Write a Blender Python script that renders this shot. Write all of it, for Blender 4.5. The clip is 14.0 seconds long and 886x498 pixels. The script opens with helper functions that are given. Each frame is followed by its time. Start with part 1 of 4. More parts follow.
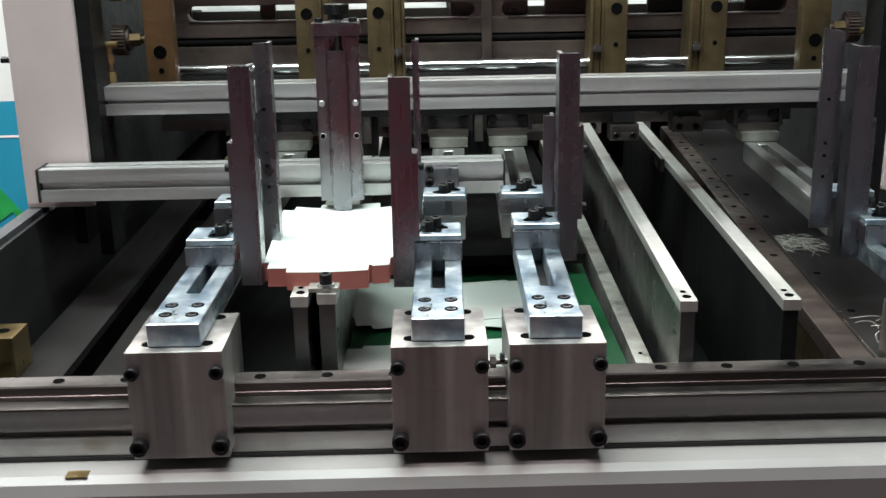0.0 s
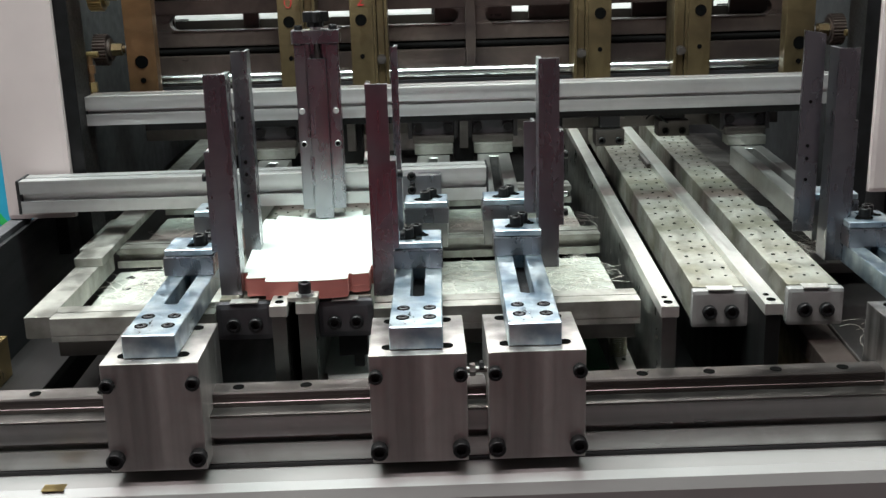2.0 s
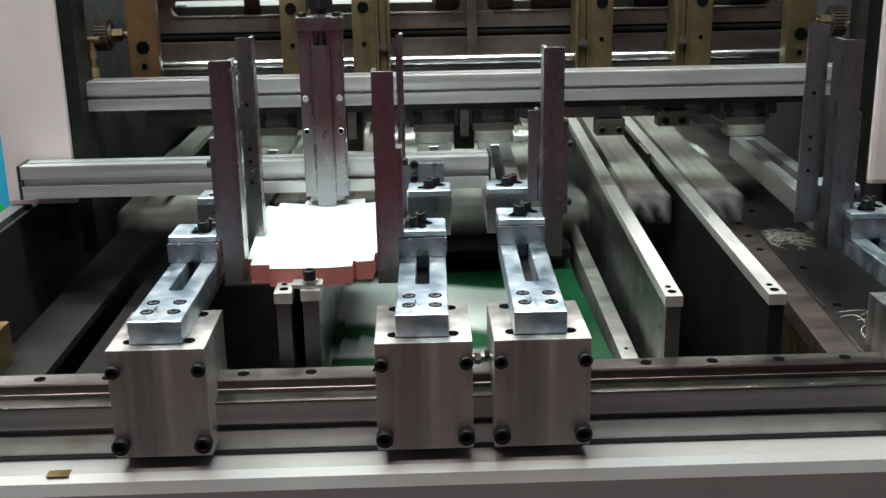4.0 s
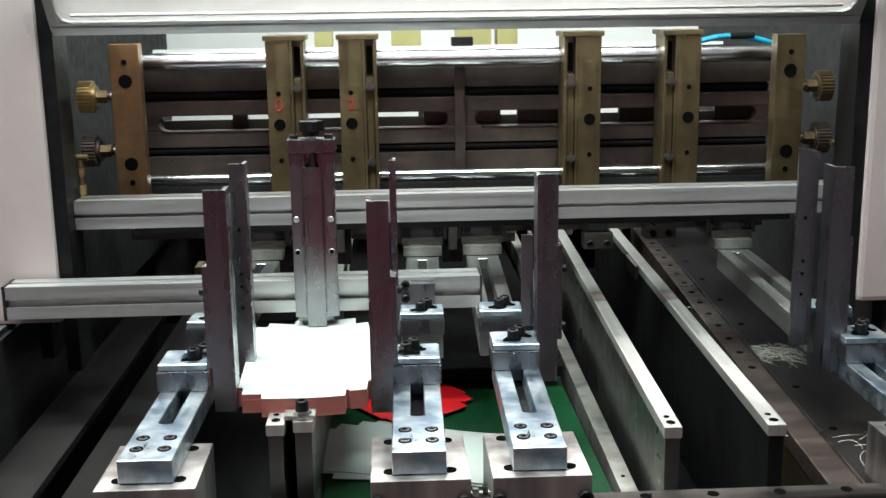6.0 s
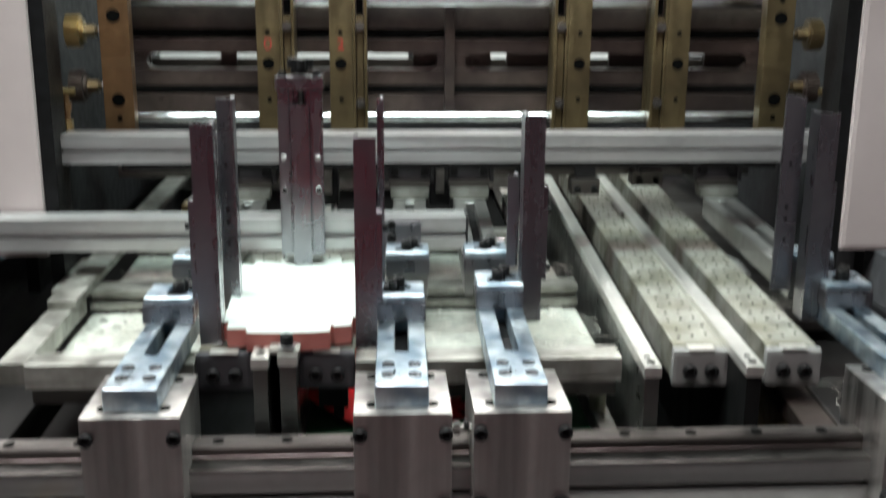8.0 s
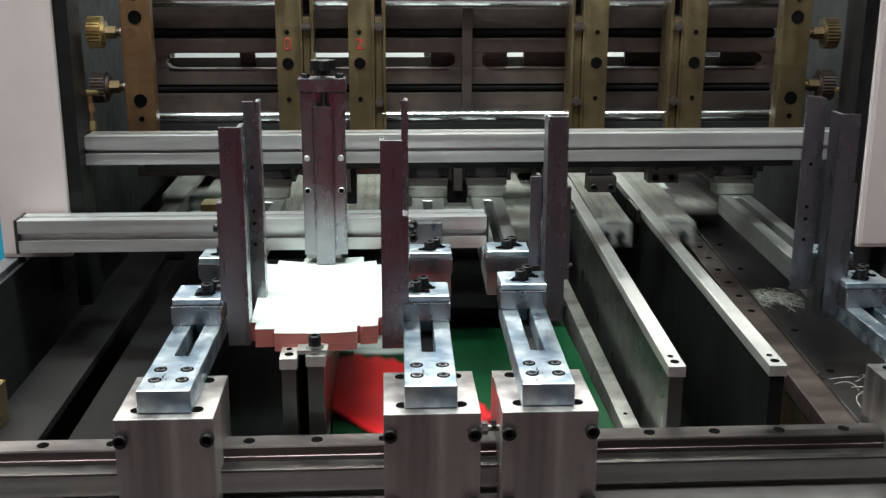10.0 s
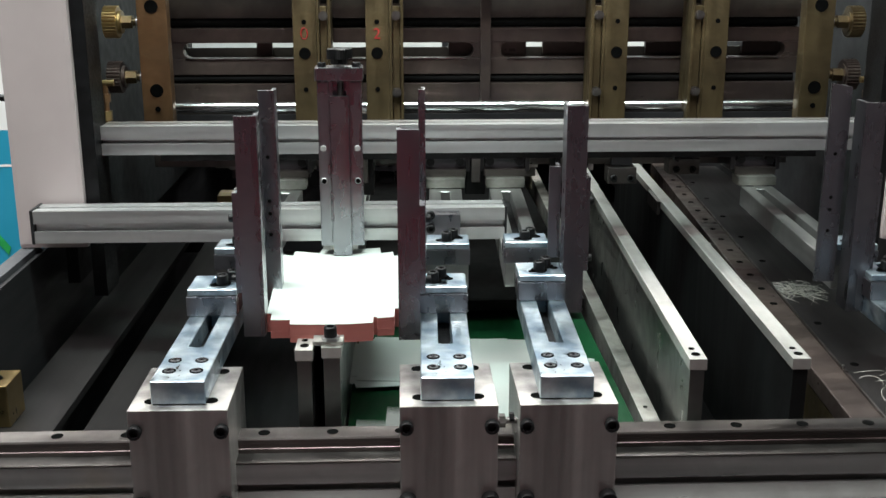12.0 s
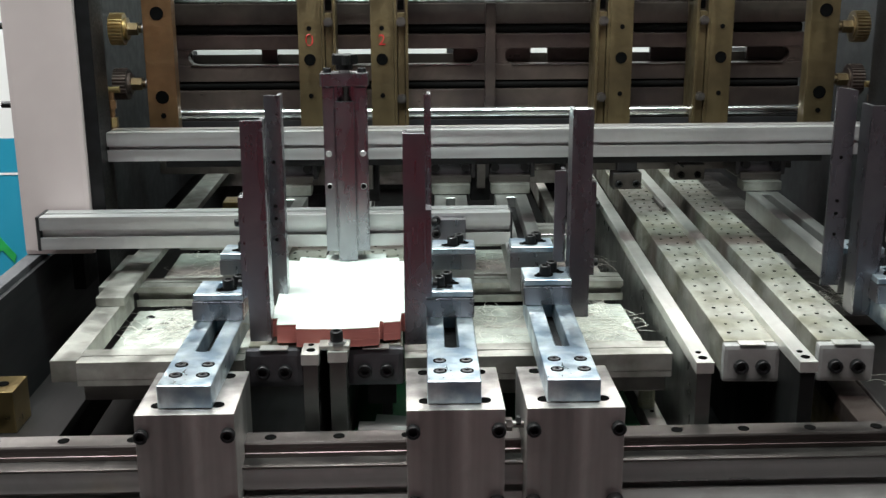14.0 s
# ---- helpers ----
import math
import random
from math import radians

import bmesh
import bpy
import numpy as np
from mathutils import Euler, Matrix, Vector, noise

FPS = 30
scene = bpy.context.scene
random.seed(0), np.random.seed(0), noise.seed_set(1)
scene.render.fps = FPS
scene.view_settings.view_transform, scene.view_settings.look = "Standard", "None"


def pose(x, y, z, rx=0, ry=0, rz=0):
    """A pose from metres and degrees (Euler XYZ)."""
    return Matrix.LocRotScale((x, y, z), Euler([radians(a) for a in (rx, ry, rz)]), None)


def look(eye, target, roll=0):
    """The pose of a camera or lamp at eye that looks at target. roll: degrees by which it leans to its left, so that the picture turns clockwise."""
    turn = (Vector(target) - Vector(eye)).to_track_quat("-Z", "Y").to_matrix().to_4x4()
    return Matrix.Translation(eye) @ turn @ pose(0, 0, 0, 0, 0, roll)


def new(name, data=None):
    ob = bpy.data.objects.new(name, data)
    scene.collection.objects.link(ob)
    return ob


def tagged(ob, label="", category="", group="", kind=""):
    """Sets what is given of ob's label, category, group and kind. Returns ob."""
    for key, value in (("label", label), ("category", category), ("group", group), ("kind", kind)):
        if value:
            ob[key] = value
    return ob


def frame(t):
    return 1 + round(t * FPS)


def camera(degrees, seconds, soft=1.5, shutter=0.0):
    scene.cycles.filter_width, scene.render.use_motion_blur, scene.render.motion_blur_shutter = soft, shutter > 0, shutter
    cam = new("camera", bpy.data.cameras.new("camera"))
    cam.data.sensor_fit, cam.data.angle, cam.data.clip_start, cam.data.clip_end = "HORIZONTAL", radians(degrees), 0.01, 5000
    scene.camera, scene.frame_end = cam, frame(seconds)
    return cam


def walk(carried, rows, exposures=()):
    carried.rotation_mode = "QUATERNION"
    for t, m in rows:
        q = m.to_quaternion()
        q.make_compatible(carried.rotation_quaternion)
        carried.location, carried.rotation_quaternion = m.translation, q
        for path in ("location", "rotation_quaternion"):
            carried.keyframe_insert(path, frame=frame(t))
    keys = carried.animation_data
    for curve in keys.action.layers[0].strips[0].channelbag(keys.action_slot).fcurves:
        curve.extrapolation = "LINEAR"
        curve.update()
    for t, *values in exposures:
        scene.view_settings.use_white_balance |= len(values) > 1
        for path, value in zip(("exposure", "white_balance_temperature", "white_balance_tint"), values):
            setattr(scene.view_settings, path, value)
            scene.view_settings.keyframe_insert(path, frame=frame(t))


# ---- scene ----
cam = camera(44.3, 14.0, 1.4, 0.9)
PATH = [
    (0, (0.013, -0.906, 1.385), (0.04, 1.011, 0.815), -1.0),
    (0.5, (0.017, -0.903, 1.384), (0.052, 1.016, 0.823), -1.2),
    (1, (0.021, -0.903, 1.384), (0.053, 1.017, 0.823), -1.3),
    (1.5, (0.029, -0.9, 1.382), (0.058, 1.018, 0.815), -1.5),
    (2, (0.032, -0.899, 1.383), (0.06, 1.022, 0.825), -1.6),
    (2.2, (0.026, -0.902, 1.383), (0.056, 1.02, 0.829), -1.6),
    (4.4, (0.018, -0.899, 1.383), (0.064, 1.009, 0.786), -1.0),
    (4.5, (0.021, -0.896, 1.385), (0.057, 1.009, 0.779), -1.0),
    (5, (0.021, -0.886, 1.425), (0.096, 1.065, 0.99), -1.4),
    (5.5, (0.008, -0.873, 1.421), (0.116, 1.073, 0.971), -0.9),
    (6, (0.001, -0.88, 1.421), (0.096, 1.071, 0.992), -0.8),
    (6.5, (0.002, -0.891, 1.419), (0.087, 1.063, 1.003), -0.7),
    (7, (0.002, -0.891, 1.419), (0.088, 1.062, 0.995), -0.6),
    (7.5, (0.002, -0.889, 1.419), (0.098, 1.069, 1.023), -0.2),
    (8, (0.003, -0.888, 1.409), (0.118, 1.042, 0.895), 0.4),
    (8.2, (-0.006, -0.884, 1.42), (0.108, 1.034, 0.863), 0.3),
    (10.3, (-0.019, -0.9, 1.422), (0.09, 1.025, 0.893), 0.2),
    (10.5, (-0.019, -0.902, 1.418), (0.083, 1.021, 0.878), 0.4),
    (11, (-0.017, -0.901, 1.416), (0.074, 1.018, 0.86), -0.2),
    (11.5, (-0.016, -0.892, 1.413), (0.069, 1.024, 0.846), 0.2),
    (12, (-0.017, -0.884, 1.415), (0.058, 1.04, 0.874), -0.0),
    (12.5, (-0.023, -0.882, 1.41), (0.057, 1.043, 0.876), 0.0),
    (13, (-0.027, -0.882, 1.408), (0.04, 1.047, 0.886), 0.0),
    (13.5, (-0.024, -0.881, 1.41), (0.041, 1.048, 0.885), -0.0),
    (14, (-0.019, -0.885, 1.41), (0.049, 1.044, 0.886), -0.2),
]
walk(cam, [(t, look(eye, target, roll)) for t, eye, target, roll in PATH], [(0.0, 0.07), (4.5, 0.14), (7.5, 0.07), (11.5, 0.04), (12.6, -0.07), (14.0, 0.0)])

# ---- light ----
world = bpy.data.worlds.new("hall_air")
scene.world = world
world.use_nodes = True
world.node_tree.nodes["Background"].inputs[0].default_value = (0.90, 0.875, 0.88, 1)
world.node_tree.nodes["Background"].inputs[1].default_value = 0.31


def lamp(x, y, z, sx, sy, watts, colour, rx=0, ry=0):
    data = bpy.data.lights.new("ceiling_lamp", "AREA")
    data.shape, data.size, data.size_y, data.energy, data.color = "RECTANGLE", sx, sy, watts, colour
    ob = new("ceiling_lamp", data)
    ob.matrix_world = pose(x, y, z, rx, ry, 0)
    return ob


lamp(-0.25, 0.06, 2.65, 1.8, 0.22, 62, (0.80, 1.0, 0.95))
lamp(-0.1, 2.6, 3.6, 3.2, 0.4, 165, (1.0, 0.96, 0.94))
lamp(-0.35, -0.75, 3.3, 2.2, 0.3, 66, (1.0, 0.89, 0.90))
# Added lamp that brightens the banner; no such lamp is in view.
lamp(-1.1, 0.5, 2.9, 0.8, 0.5, 44, (1.0, 0.95, 0.95))

# ---- materials ----


def material(name, colour, rough=0.5, metal=0.0, second=None, scale=30.0, stretch=(1, 1, 1), bump=0.0, spread=0.08, dirt=0.0, spec=0.5, along=False, smudge=None):
    """A surface with two scales of variation: fine grain (stretched for brushing) and broad stains, in STEEL painted
    reflection bands.
    """
    m = bpy.data.materials.new(name)
    m.use_nodes = True
    n, l = m.node_tree.nodes, m.node_tree.links
    b = n["Principled BSDF"]
    b.inputs["Metallic"].default_value = metal
    b.inputs["Specular IOR Level"].default_value = spec
    co, mp = n.new("ShaderNodeTexCoord"), n.new("ShaderNodeMapping")
    mp.inputs["Scale"].default_value = stretch
    l.new(co.outputs["Object"], mp.inputs["Vector"])
    fine, broad = n.new("ShaderNodeTexNoise"), n.new("ShaderNodeTexNoise")
    fine.inputs["Scale"].default_value, fine.inputs["Detail"].default_value = scale * 6, 2
    broad.inputs["Scale"].default_value, broad.inputs["Detail"].default_value = scale, 5
    l.new(mp.outputs[0], fine.inputs["Vector"])
    l.new((mp if along else co).outputs[0 if along else "Object"], broad.inputs["Vector"])
    other = second or tuple(c * 0.7 for c in colour)
    ramp = n.new("ShaderNodeValToRGB")
    ramp.color_ramp.elements[0].position, ramp.color_ramp.elements[1].position = 0.35, 0.68
    ramp.color_ramp.elements[0].color, ramp.color_ramp.elements[1].color = (*other, 1), (*colour, 1)
    l.new(broad.outputs[0], ramp.inputs[0])
    mix = n.new("ShaderNodeMix")
    mix.data_type, mix.blend_type = "RGBA", "MULTIPLY"
    mix.inputs["Factor"].default_value = 0.35 + dirt
    l.new(ramp.outputs[0], mix.inputs[6])
    l.new(fine.outputs[0], mix.inputs[7])
    bright = n.new("ShaderNodeMix")
    bright.data_type = "RGBA"
    bright.inputs["Factor"].default_value = 0.55
    l.new(mix.outputs[2], bright.inputs[6])
    l.new(ramp.outputs[0], bright.inputs[7])
    smudge = (0.12 if metal > 0.6 else 0.0) if smudge is None else smudge
    oil = n.new("ShaderNodeTexNoise")
    oil.inputs["Scale"].default_value, oil.inputs["Detail"].default_value, oil.inputs["Distortion"].default_value = 24, 4, 1.2
    l.new(co.outputs["Object"], oil.inputs["Vector"])
    film = n.new("ShaderNodeMapRange")
    film.inputs[1].default_value, film.inputs[2].default_value = 0.42, 0.66
    film.inputs[3].default_value, film.inputs[4].default_value = 0.0, smudge
    l.new(oil.outputs[0], film.inputs[0])
    stain = n.new("ShaderNodeMix")
    stain.data_type = "RGBA"
    stain.inputs[7].default_value = (colour[0] * 0.34, colour[1] * 0.32, colour[2] * 0.30, 1)
    l.new(film.outputs[0], stain.inputs["Factor"])
    l.new(bright.outputs[2], stain.inputs[6])
    l.new(stain.outputs[2], b.inputs["Base Color"])
    rr = n.new("ShaderNodeMapRange")
    rr.inputs[1].default_value, rr.inputs[2].default_value = 0.3, 0.7
    rr.inputs[3].default_value, rr.inputs[4].default_value = max(rough - spread, 0.03), min(rough + spread, 1)
    l.new(fine.outputs[0], rr.inputs[0])
    worn = n.new("ShaderNodeMath")
    worn.operation = "MULTIPLY_ADD"
    worn.inputs[1].default_value = 0.35
    l.new(film.outputs[0], worn.inputs[0])
    l.new(rr.outputs[0], worn.inputs[2])
    l.new(worn.outputs[0], b.inputs["Roughness"])
    if bump:
        bp = n.new("ShaderNodeBump")
        bp.inputs["Strength"].default_value, bp.inputs["Distance"].default_value = bump, 0.00012
        l.new(fine.outputs[0], bp.inputs["Height"])
        l.new(bp.outputs[0], b.inputs["Normal"])
    return m


# Light and dark upright streaks imitate the bands of reflection on brushed faces.
STEEL = material("brushed_steel", (0.80, 0.775, 0.745), 0.38, 1.0, (0.20, 0.19, 0.188), 22, (1, 1, 0.03), 0.12, 0.06, 0, 0.5, True, 0.16)
STEELX = material("ground_steel", (0.66, 0.66, 0.66), 0.3, 1.0, (0.5, 0.51, 0.53), 16, (0.05, 1, 1), 0.12)
PLATE = material("chromed_plate", (0.75, 0.855, 0.90), 0.33, 1.0, (0.26, 0.36, 0.46), 38, (1, 0.4, 1), 0.05, 0.06, 0, 0.5, False, 0.4)
POST = material("anodised_post", (0.37, 0.37, 0.39), 0.26, 1.0, (0.28, 0.28, 0.31), 12, (1, 1, 0.05), 0.04, 0.04, 0, 0.5, False, 0.14)
ALU = material("aluminium_profile", (0.86, 0.865, 0.86), 0.41, 0.9, (0.50, 0.505, 0.505), 26, (0.03, 1, 1), 0.18, 0.07, 0.1, 0.5, True, 0.16)
STRIP = material("milled_strip", (0.80, 0.80, 0.77), 0.40, 0.9, (0.46, 0.46, 0.42), 24, (1, 0.05, 1), 0.15, 0.06, 0.1, 0.5, True, 0.2)
GREASY = material("greasy_rail_steel", (0.27, 0.25, 0.24), 0.34, 1.0, (0.09, 0.08, 0.076), 14, (0.06, 1, 1), 0.12, 0.08, 0.1, 0.5, True, 0.3)
ZINC = material("yellow_zinc", (0.225, 0.17, 0.088), 0.36, 0.85, (0.115, 0.087, 0.05), 14, (1, 1, 0.2), 0.12, 0.08, 0.1, 0.5, False, 0.45)
COPPERY = material("coppery_zinc", (0.40, 0.22, 0.105), 0.36, 0.85, (0.20, 0.12, 0.065), 12, (1, 1, 0.2), 0.12, 0.08, 0.1, 0.5, False, 0.45)
BRASS = material("brass", (0.52, 0.39, 0.18), 0.34, 1.0, (0.36, 0.27, 0.13), 9)
BROWN = material("oily_plate", (0.135, 0.104, 0.09), 0.36, 0.7, (0.05, 0.038, 0.036), 10, (0.06, 1, 1), 0.15, 0.1, 0.15, 0.5, False, 0.4)
CHROME = material("hard_chrome", (0.72, 0.73, 0.74), 0.2, 1.0, (0.5, 0.5, 0.51), 20, (0.03, 1, 1), 0.0, 0.05, 0, 0.5, False, 0.0)
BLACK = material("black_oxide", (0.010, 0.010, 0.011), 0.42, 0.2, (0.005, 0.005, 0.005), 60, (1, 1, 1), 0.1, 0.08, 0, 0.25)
RUBBER = material("black_plastic", (0.012, 0.012, 0.013), 0.5, 0.0, (0.007, 0.007, 0.008), 40)
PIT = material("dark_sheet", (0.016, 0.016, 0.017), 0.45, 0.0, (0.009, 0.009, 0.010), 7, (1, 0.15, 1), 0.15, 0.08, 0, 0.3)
SHEET = material("dusty_dark_sheet", (0.019, 0.0175, 0.0172), 0.36, 0.1, (0.010, 0.009, 0.009), 6, (1, 0.1, 1), 0.2, 0.08, 0, 0.3)
WHITE = material("white_enamel", (0.41, 0.354, 0.347), 0.32, 0.0, (0.38, 0.327, 0.32), 3, (1, 1, 1), 0.06, 0.05)
GREYTEX = material("grey_wrinkle_paint", (0.055, 0.055, 0.06), 0.7, 0.0, (0.03, 0.03, 0.034), 60, (1, 1, 1), 0.8)
CARD = material("white_card", (0.43, 0.475, 0.447), 0.55, 0.0, (0.405, 0.45, 0.422), 5, (1, 1, 1), 0.1)
REDEDGE = material("red_card_edges", (0.42, 0.15, 0.125), 0.7, 0.0, (0.36, 0.12, 0.10), 20, (0.2, 0.2, 2), 0.2, 0.1, 0.1)
REDFACE = material("red_printed_card", (0.70, 0.012, 0.018), 0.4, 0.0, (0.62, 0.01, 0.015), 8)
BELT = material("green_belt", (0.0022, 0.046, 0.0145), 0.55, 0.0, (0.0015, 0.03, 0.0095), 10, (1, 0.3, 1), 0.25, 0.08, 0, 0.15)
CAST = material("perforated_alloy", (0.47, 0.47, 0.43), 0.45, 0.7, (0.24, 0.235, 0.18), 18, (1, 0.3, 1), 0.35, 0.1, 0.12, 0.5, False, 0.45)
DUSTY = material("dusty_plate", (0.52, 0.54, 0.49), 0.6, 0.3, (0.28, 0.29, 0.26), 40, (1, 1, 1), 0.3, 0.1, 0.2, 0.5, False, 0.3)
ARMSTEEL = material("arm_steel", (0.56, 0.56, 0.55), 0.38, 0.95, (0.34, 0.34, 0.33), 24, (1, 0.05, 1), 0.12, 0.06, 0.1, 0.5, True, 0.2)
REFLECTGREY = material("pinkish_reflector", (0.36, 0.29, 0.31), 0.7, 0.0, (0.32, 0.26, 0.28), 1.5)
NYLON = material("white_nylon", (0.22, 0.22, 0.215), 0.42, 0.0, (0.15, 0.15, 0.145), 30, (1, 1, 1), 0.15)
FRAME = material("frame_alloy", (0.54, 0.54, 0.505), 0.42, 0.9, (0.24, 0.24, 0.215), 24, (0.3, 0.3, 1), 0.25, 0.1, 0.15, 0.5, False, 0.4)
THREAD = material("pale_thread", (0.74, 0.73, 0.66), 0.8)
HOLE = material("dark_hole", (0.004, 0.004, 0.004), 0.9, 0.0, None, 30, (1, 1, 1), 0, 0.05, 0, 0.0)
BLUE = material("blue_banner", (0.015, 0.27, 0.41), 0.5, 0.0, (0.015, 0.24, 0.37), 3)
GREEN = material("green_print", (0.02, 0.36, 0.08), 0.5)
PALE = material("pale_wall", (0.79, 0.775, 0.765), 0.7, 0.0, (0.73, 0.715, 0.705), 2)
HOSE = material("blue_hose", (0.01, 0.30, 0.45), 0.3)
COVERFRAME = material("grey_cover_frame", (0.42, 0.41, 0.41), 0.4, 0.8, (0.36, 0.35, 0.35), 10, (0.05, 1, 1), 0.1)
CARPET = material("hall_floor", (0.08, 0.076, 0.076), 0.6, 0.0, (0.055, 0.052, 0.052), 4, (1, 1, 1), 0.2)
CEIL = material("dark_ceiling", (0.12, 0.12, 0.125), 0.8, 0.0, (0.09, 0.09, 0.095), 2)
OLIVE = material("olive_plate", (0.40, 0.38, 0.16), 0.45, 0.4, (0.33, 0.31, 0.13), 12)
SPRING = material("spring_wire", (0.3, 0.28, 0.2), 0.35, 1.0)
WEB = material("web_steel", (0.25, 0.255, 0.245), 0.3, 1.0, (0.16, 0.165, 0.16), 5, (1, 1, 0.6), 0.04, 0.05, 0, 0.5, False, 0.3)
# Web steel coloured near black for the shade in the right-hand pit.
SHADEDWEB = material("shaded_web", (0.008, 0.009, 0.009), 0.4, 0.2, (0.005, 0.005, 0.005), 9, (1, 1, 0.1), 0.1, 0.05, 0, 0.2)
MAGENTA = material("wine_reflector", (0.11, 0.05, 0.075), 0.7, 0.0, (0.09, 0.04, 0.06), 1.5)
REDWALL = material("red_reflector", (0.72, 0.02, 0.07), 0.6, 0.0, (0.6, 0.018, 0.055), 2)
FRONTALU = material("oily_profile", (0.72, 0.72, 0.71), 0.33, 1.0, (0.38, 0.38, 0.375), 30, (0.02, 1, 1), 0.15, 0.06, 0.1, 0.5, True, 0.2)
DEEPBLACK = material("deep_black", (0.0055, 0.005, 0.005), 0.8, 0.0, (0.003, 0.003, 0.003), 9, (1, 1, 1), 0.1, 0.05, 0, 0.05)
GREYENAMEL = material("grey_enamel", (0.225, 0.212, 0.208), 0.5, 0.0, (0.195, 0.184, 0.18), 3, (1, 1, 1), 0.06, 0.05)
# Grey wall darkened in colour, since the overhead lamp lit it too much.
INNER = material("shaded_inner_wall", (0.028, 0.028, 0.03), 0.6, 0.0, (0.016, 0.016, 0.017), 9, (1, 1, 1), 0.3, 0.08, 0, 0.12)
DARKMETAL = material("dark_end_block", (0.13, 0.13, 0.14), 0.4, 0.8, (0.08, 0.08, 0.088), 20, (1, 1, 1), 0.2)
INK = material("red_marker", (0.45, 0.02, 0.02), 0.5)


def acrylic():
    m = bpy.data.materials.new("clear_acrylic")
    m.use_nodes = True
    n, l = m.node_tree.nodes, m.node_tree.links
    b = n["Principled BSDF"]
    b.inputs["Base Color"].default_value = (0.95, 0.925, 0.915, 1)
    b.inputs["Roughness"].default_value = 0.12
    b.inputs["Transmission Weight"].default_value = 0.45
    b.inputs["IOR"].default_value = 1.15
    noise_tex = n.new("ShaderNodeTexNoise")
    noise_tex.inputs["Scale"].default_value = 9
    rr = n.new("ShaderNodeMapRange")
    rr.inputs[3].default_value, rr.inputs[4].default_value = 0.05, 0.22
    l.new(noise_tex.outputs[0], rr.inputs[0])
    l.new(rr.outputs[0], b.inputs["Roughness"])
    return m


ACRYL = acrylic()

# ---- building tools ----


def box(bm, x0, x1, y0, y1, z0, z1, bevel=0.0008):
    made = bmesh.ops.create_cube(bm, size=1.0, matrix=Matrix.LocRotScale(((x0 + x1) / 2, (y0 + y1) / 2, (z0 + z1) / 2), None, (abs(x1 - x0), abs(y1 - y0), abs(z1 - z0))))
    if bevel:
        edges = list({e for v in made["verts"] for e in v.link_edges})
        bmesh.ops.bevel(bm, geom=edges, offset=bevel, segments=2, profile=0.7, affect="EDGES")
    return bm


AX = {"x": Matrix.Rotation(math.pi / 2, 4, "Y"), "y": Matrix.Rotation(math.pi / 2, 4, "X"), "z": Matrix.Identity(4)}


def cyl(bm, x, y, z, r, length, axis="z", seg=16, r2=None):
    bmesh.ops.create_cone(bm, cap_ends=True, segments=seg, radius1=r, radius2=r if r2 is None else r2, depth=length, matrix=Matrix.Translation((x, y, z)) @ AX[axis])
    return bm


def prism(bm, points, axis, a, b):
    """A polygon pushed out along an axis from a to b. Points are (y, z) for x, (x, z) for y, (x, y) for z."""
    def at(p, s):
        return {"x": (s, p[0], p[1]), "y": (p[0], s, p[1]), "z": (p[0], p[1], s)}[axis]
    lo, hi = [bm.verts.new(at(p, a)) for p in points], [bm.verts.new(at(p, b)) for p in points]
    n = len(points)
    faces = [bm.faces.new(lo), bm.faces.new(hi)]
    for i in range(n):
        faces.append(bm.faces.new((lo[i], lo[(i + 1) % n], hi[(i + 1) % n], hi[i])))
    bmesh.ops.recalc_face_normals(bm, faces=faces)
    return bm


def fresh():
    return bmesh.new()


def part(name, bm, mat, parent=None, label=""):
    mesh = bpy.data.meshes.new(name)
    bm.to_mesh(mesh)
    bm.free()
    mesh.materials.append(mat)
    ob = new(name, mesh)
    ob.parent = parent
    if label:
        ob["label"] = label
    return ob


def thing(name, label, category, x=0, y=0, z=0, rz=0, group="", kind=""):
    ob = new(name)
    ob.empty_display_size = 0.02
    ob.matrix_world = pose(x, y, z, 0, 0, rz)
    return tagged(ob, label, category, group, kind)


def structure(name, bm, mat, label, category="structure"):
    return tagged(part(name, bm, mat), label, category, "", "structure")


def twin(ob, parent, x=0, y=0, z=0, rx=0, ry=0, rz=0):
    """Another part on the same mesh."""
    o = new(ob.name.split(".")[0], ob.data)
    o.parent = parent
    o.matrix_basis = pose(x, y, z, rx, ry, rz)
    return o


def hexhead(r=0.0065, h=0.008, axis="z", sign=1):
    """A socket cap screw head with its hexagon recess, its base at the origin."""
    bm = fresh()
    s = 20
    ring = []
    levels = [(r, 0), (r, h - 0.0008), (r - 0.0008, h), (r * 0.58, h), (r * 0.52, h - 0.004)]
    for rad, z in levels:
        ring.append([bm.verts.new((rad * math.cos(2 * math.pi * i / s), rad * math.sin(2 * math.pi * i / s), z)) for i in range(s)])
    for a, b in zip(ring, ring[1:]):
        for i in range(s):
            bm.faces.new((a[i], a[(i + 1) % s], b[(i + 1) % s], b[i]))
    bm.faces.new(ring[-1])
    bm.faces.new(list(reversed(ring[0])))
    turn = {"z": Matrix.Identity(4), "-y": Matrix.Rotation(math.pi / 2, 4, "X"), "x": Matrix.Rotation(math.pi / 2, 4, "Y"), "-x": Matrix.Rotation(-math.pi / 2, 4, "Y")}[axis]
    bmesh.ops.transform(bm, matrix=turn, verts=bm.verts)
    return bm


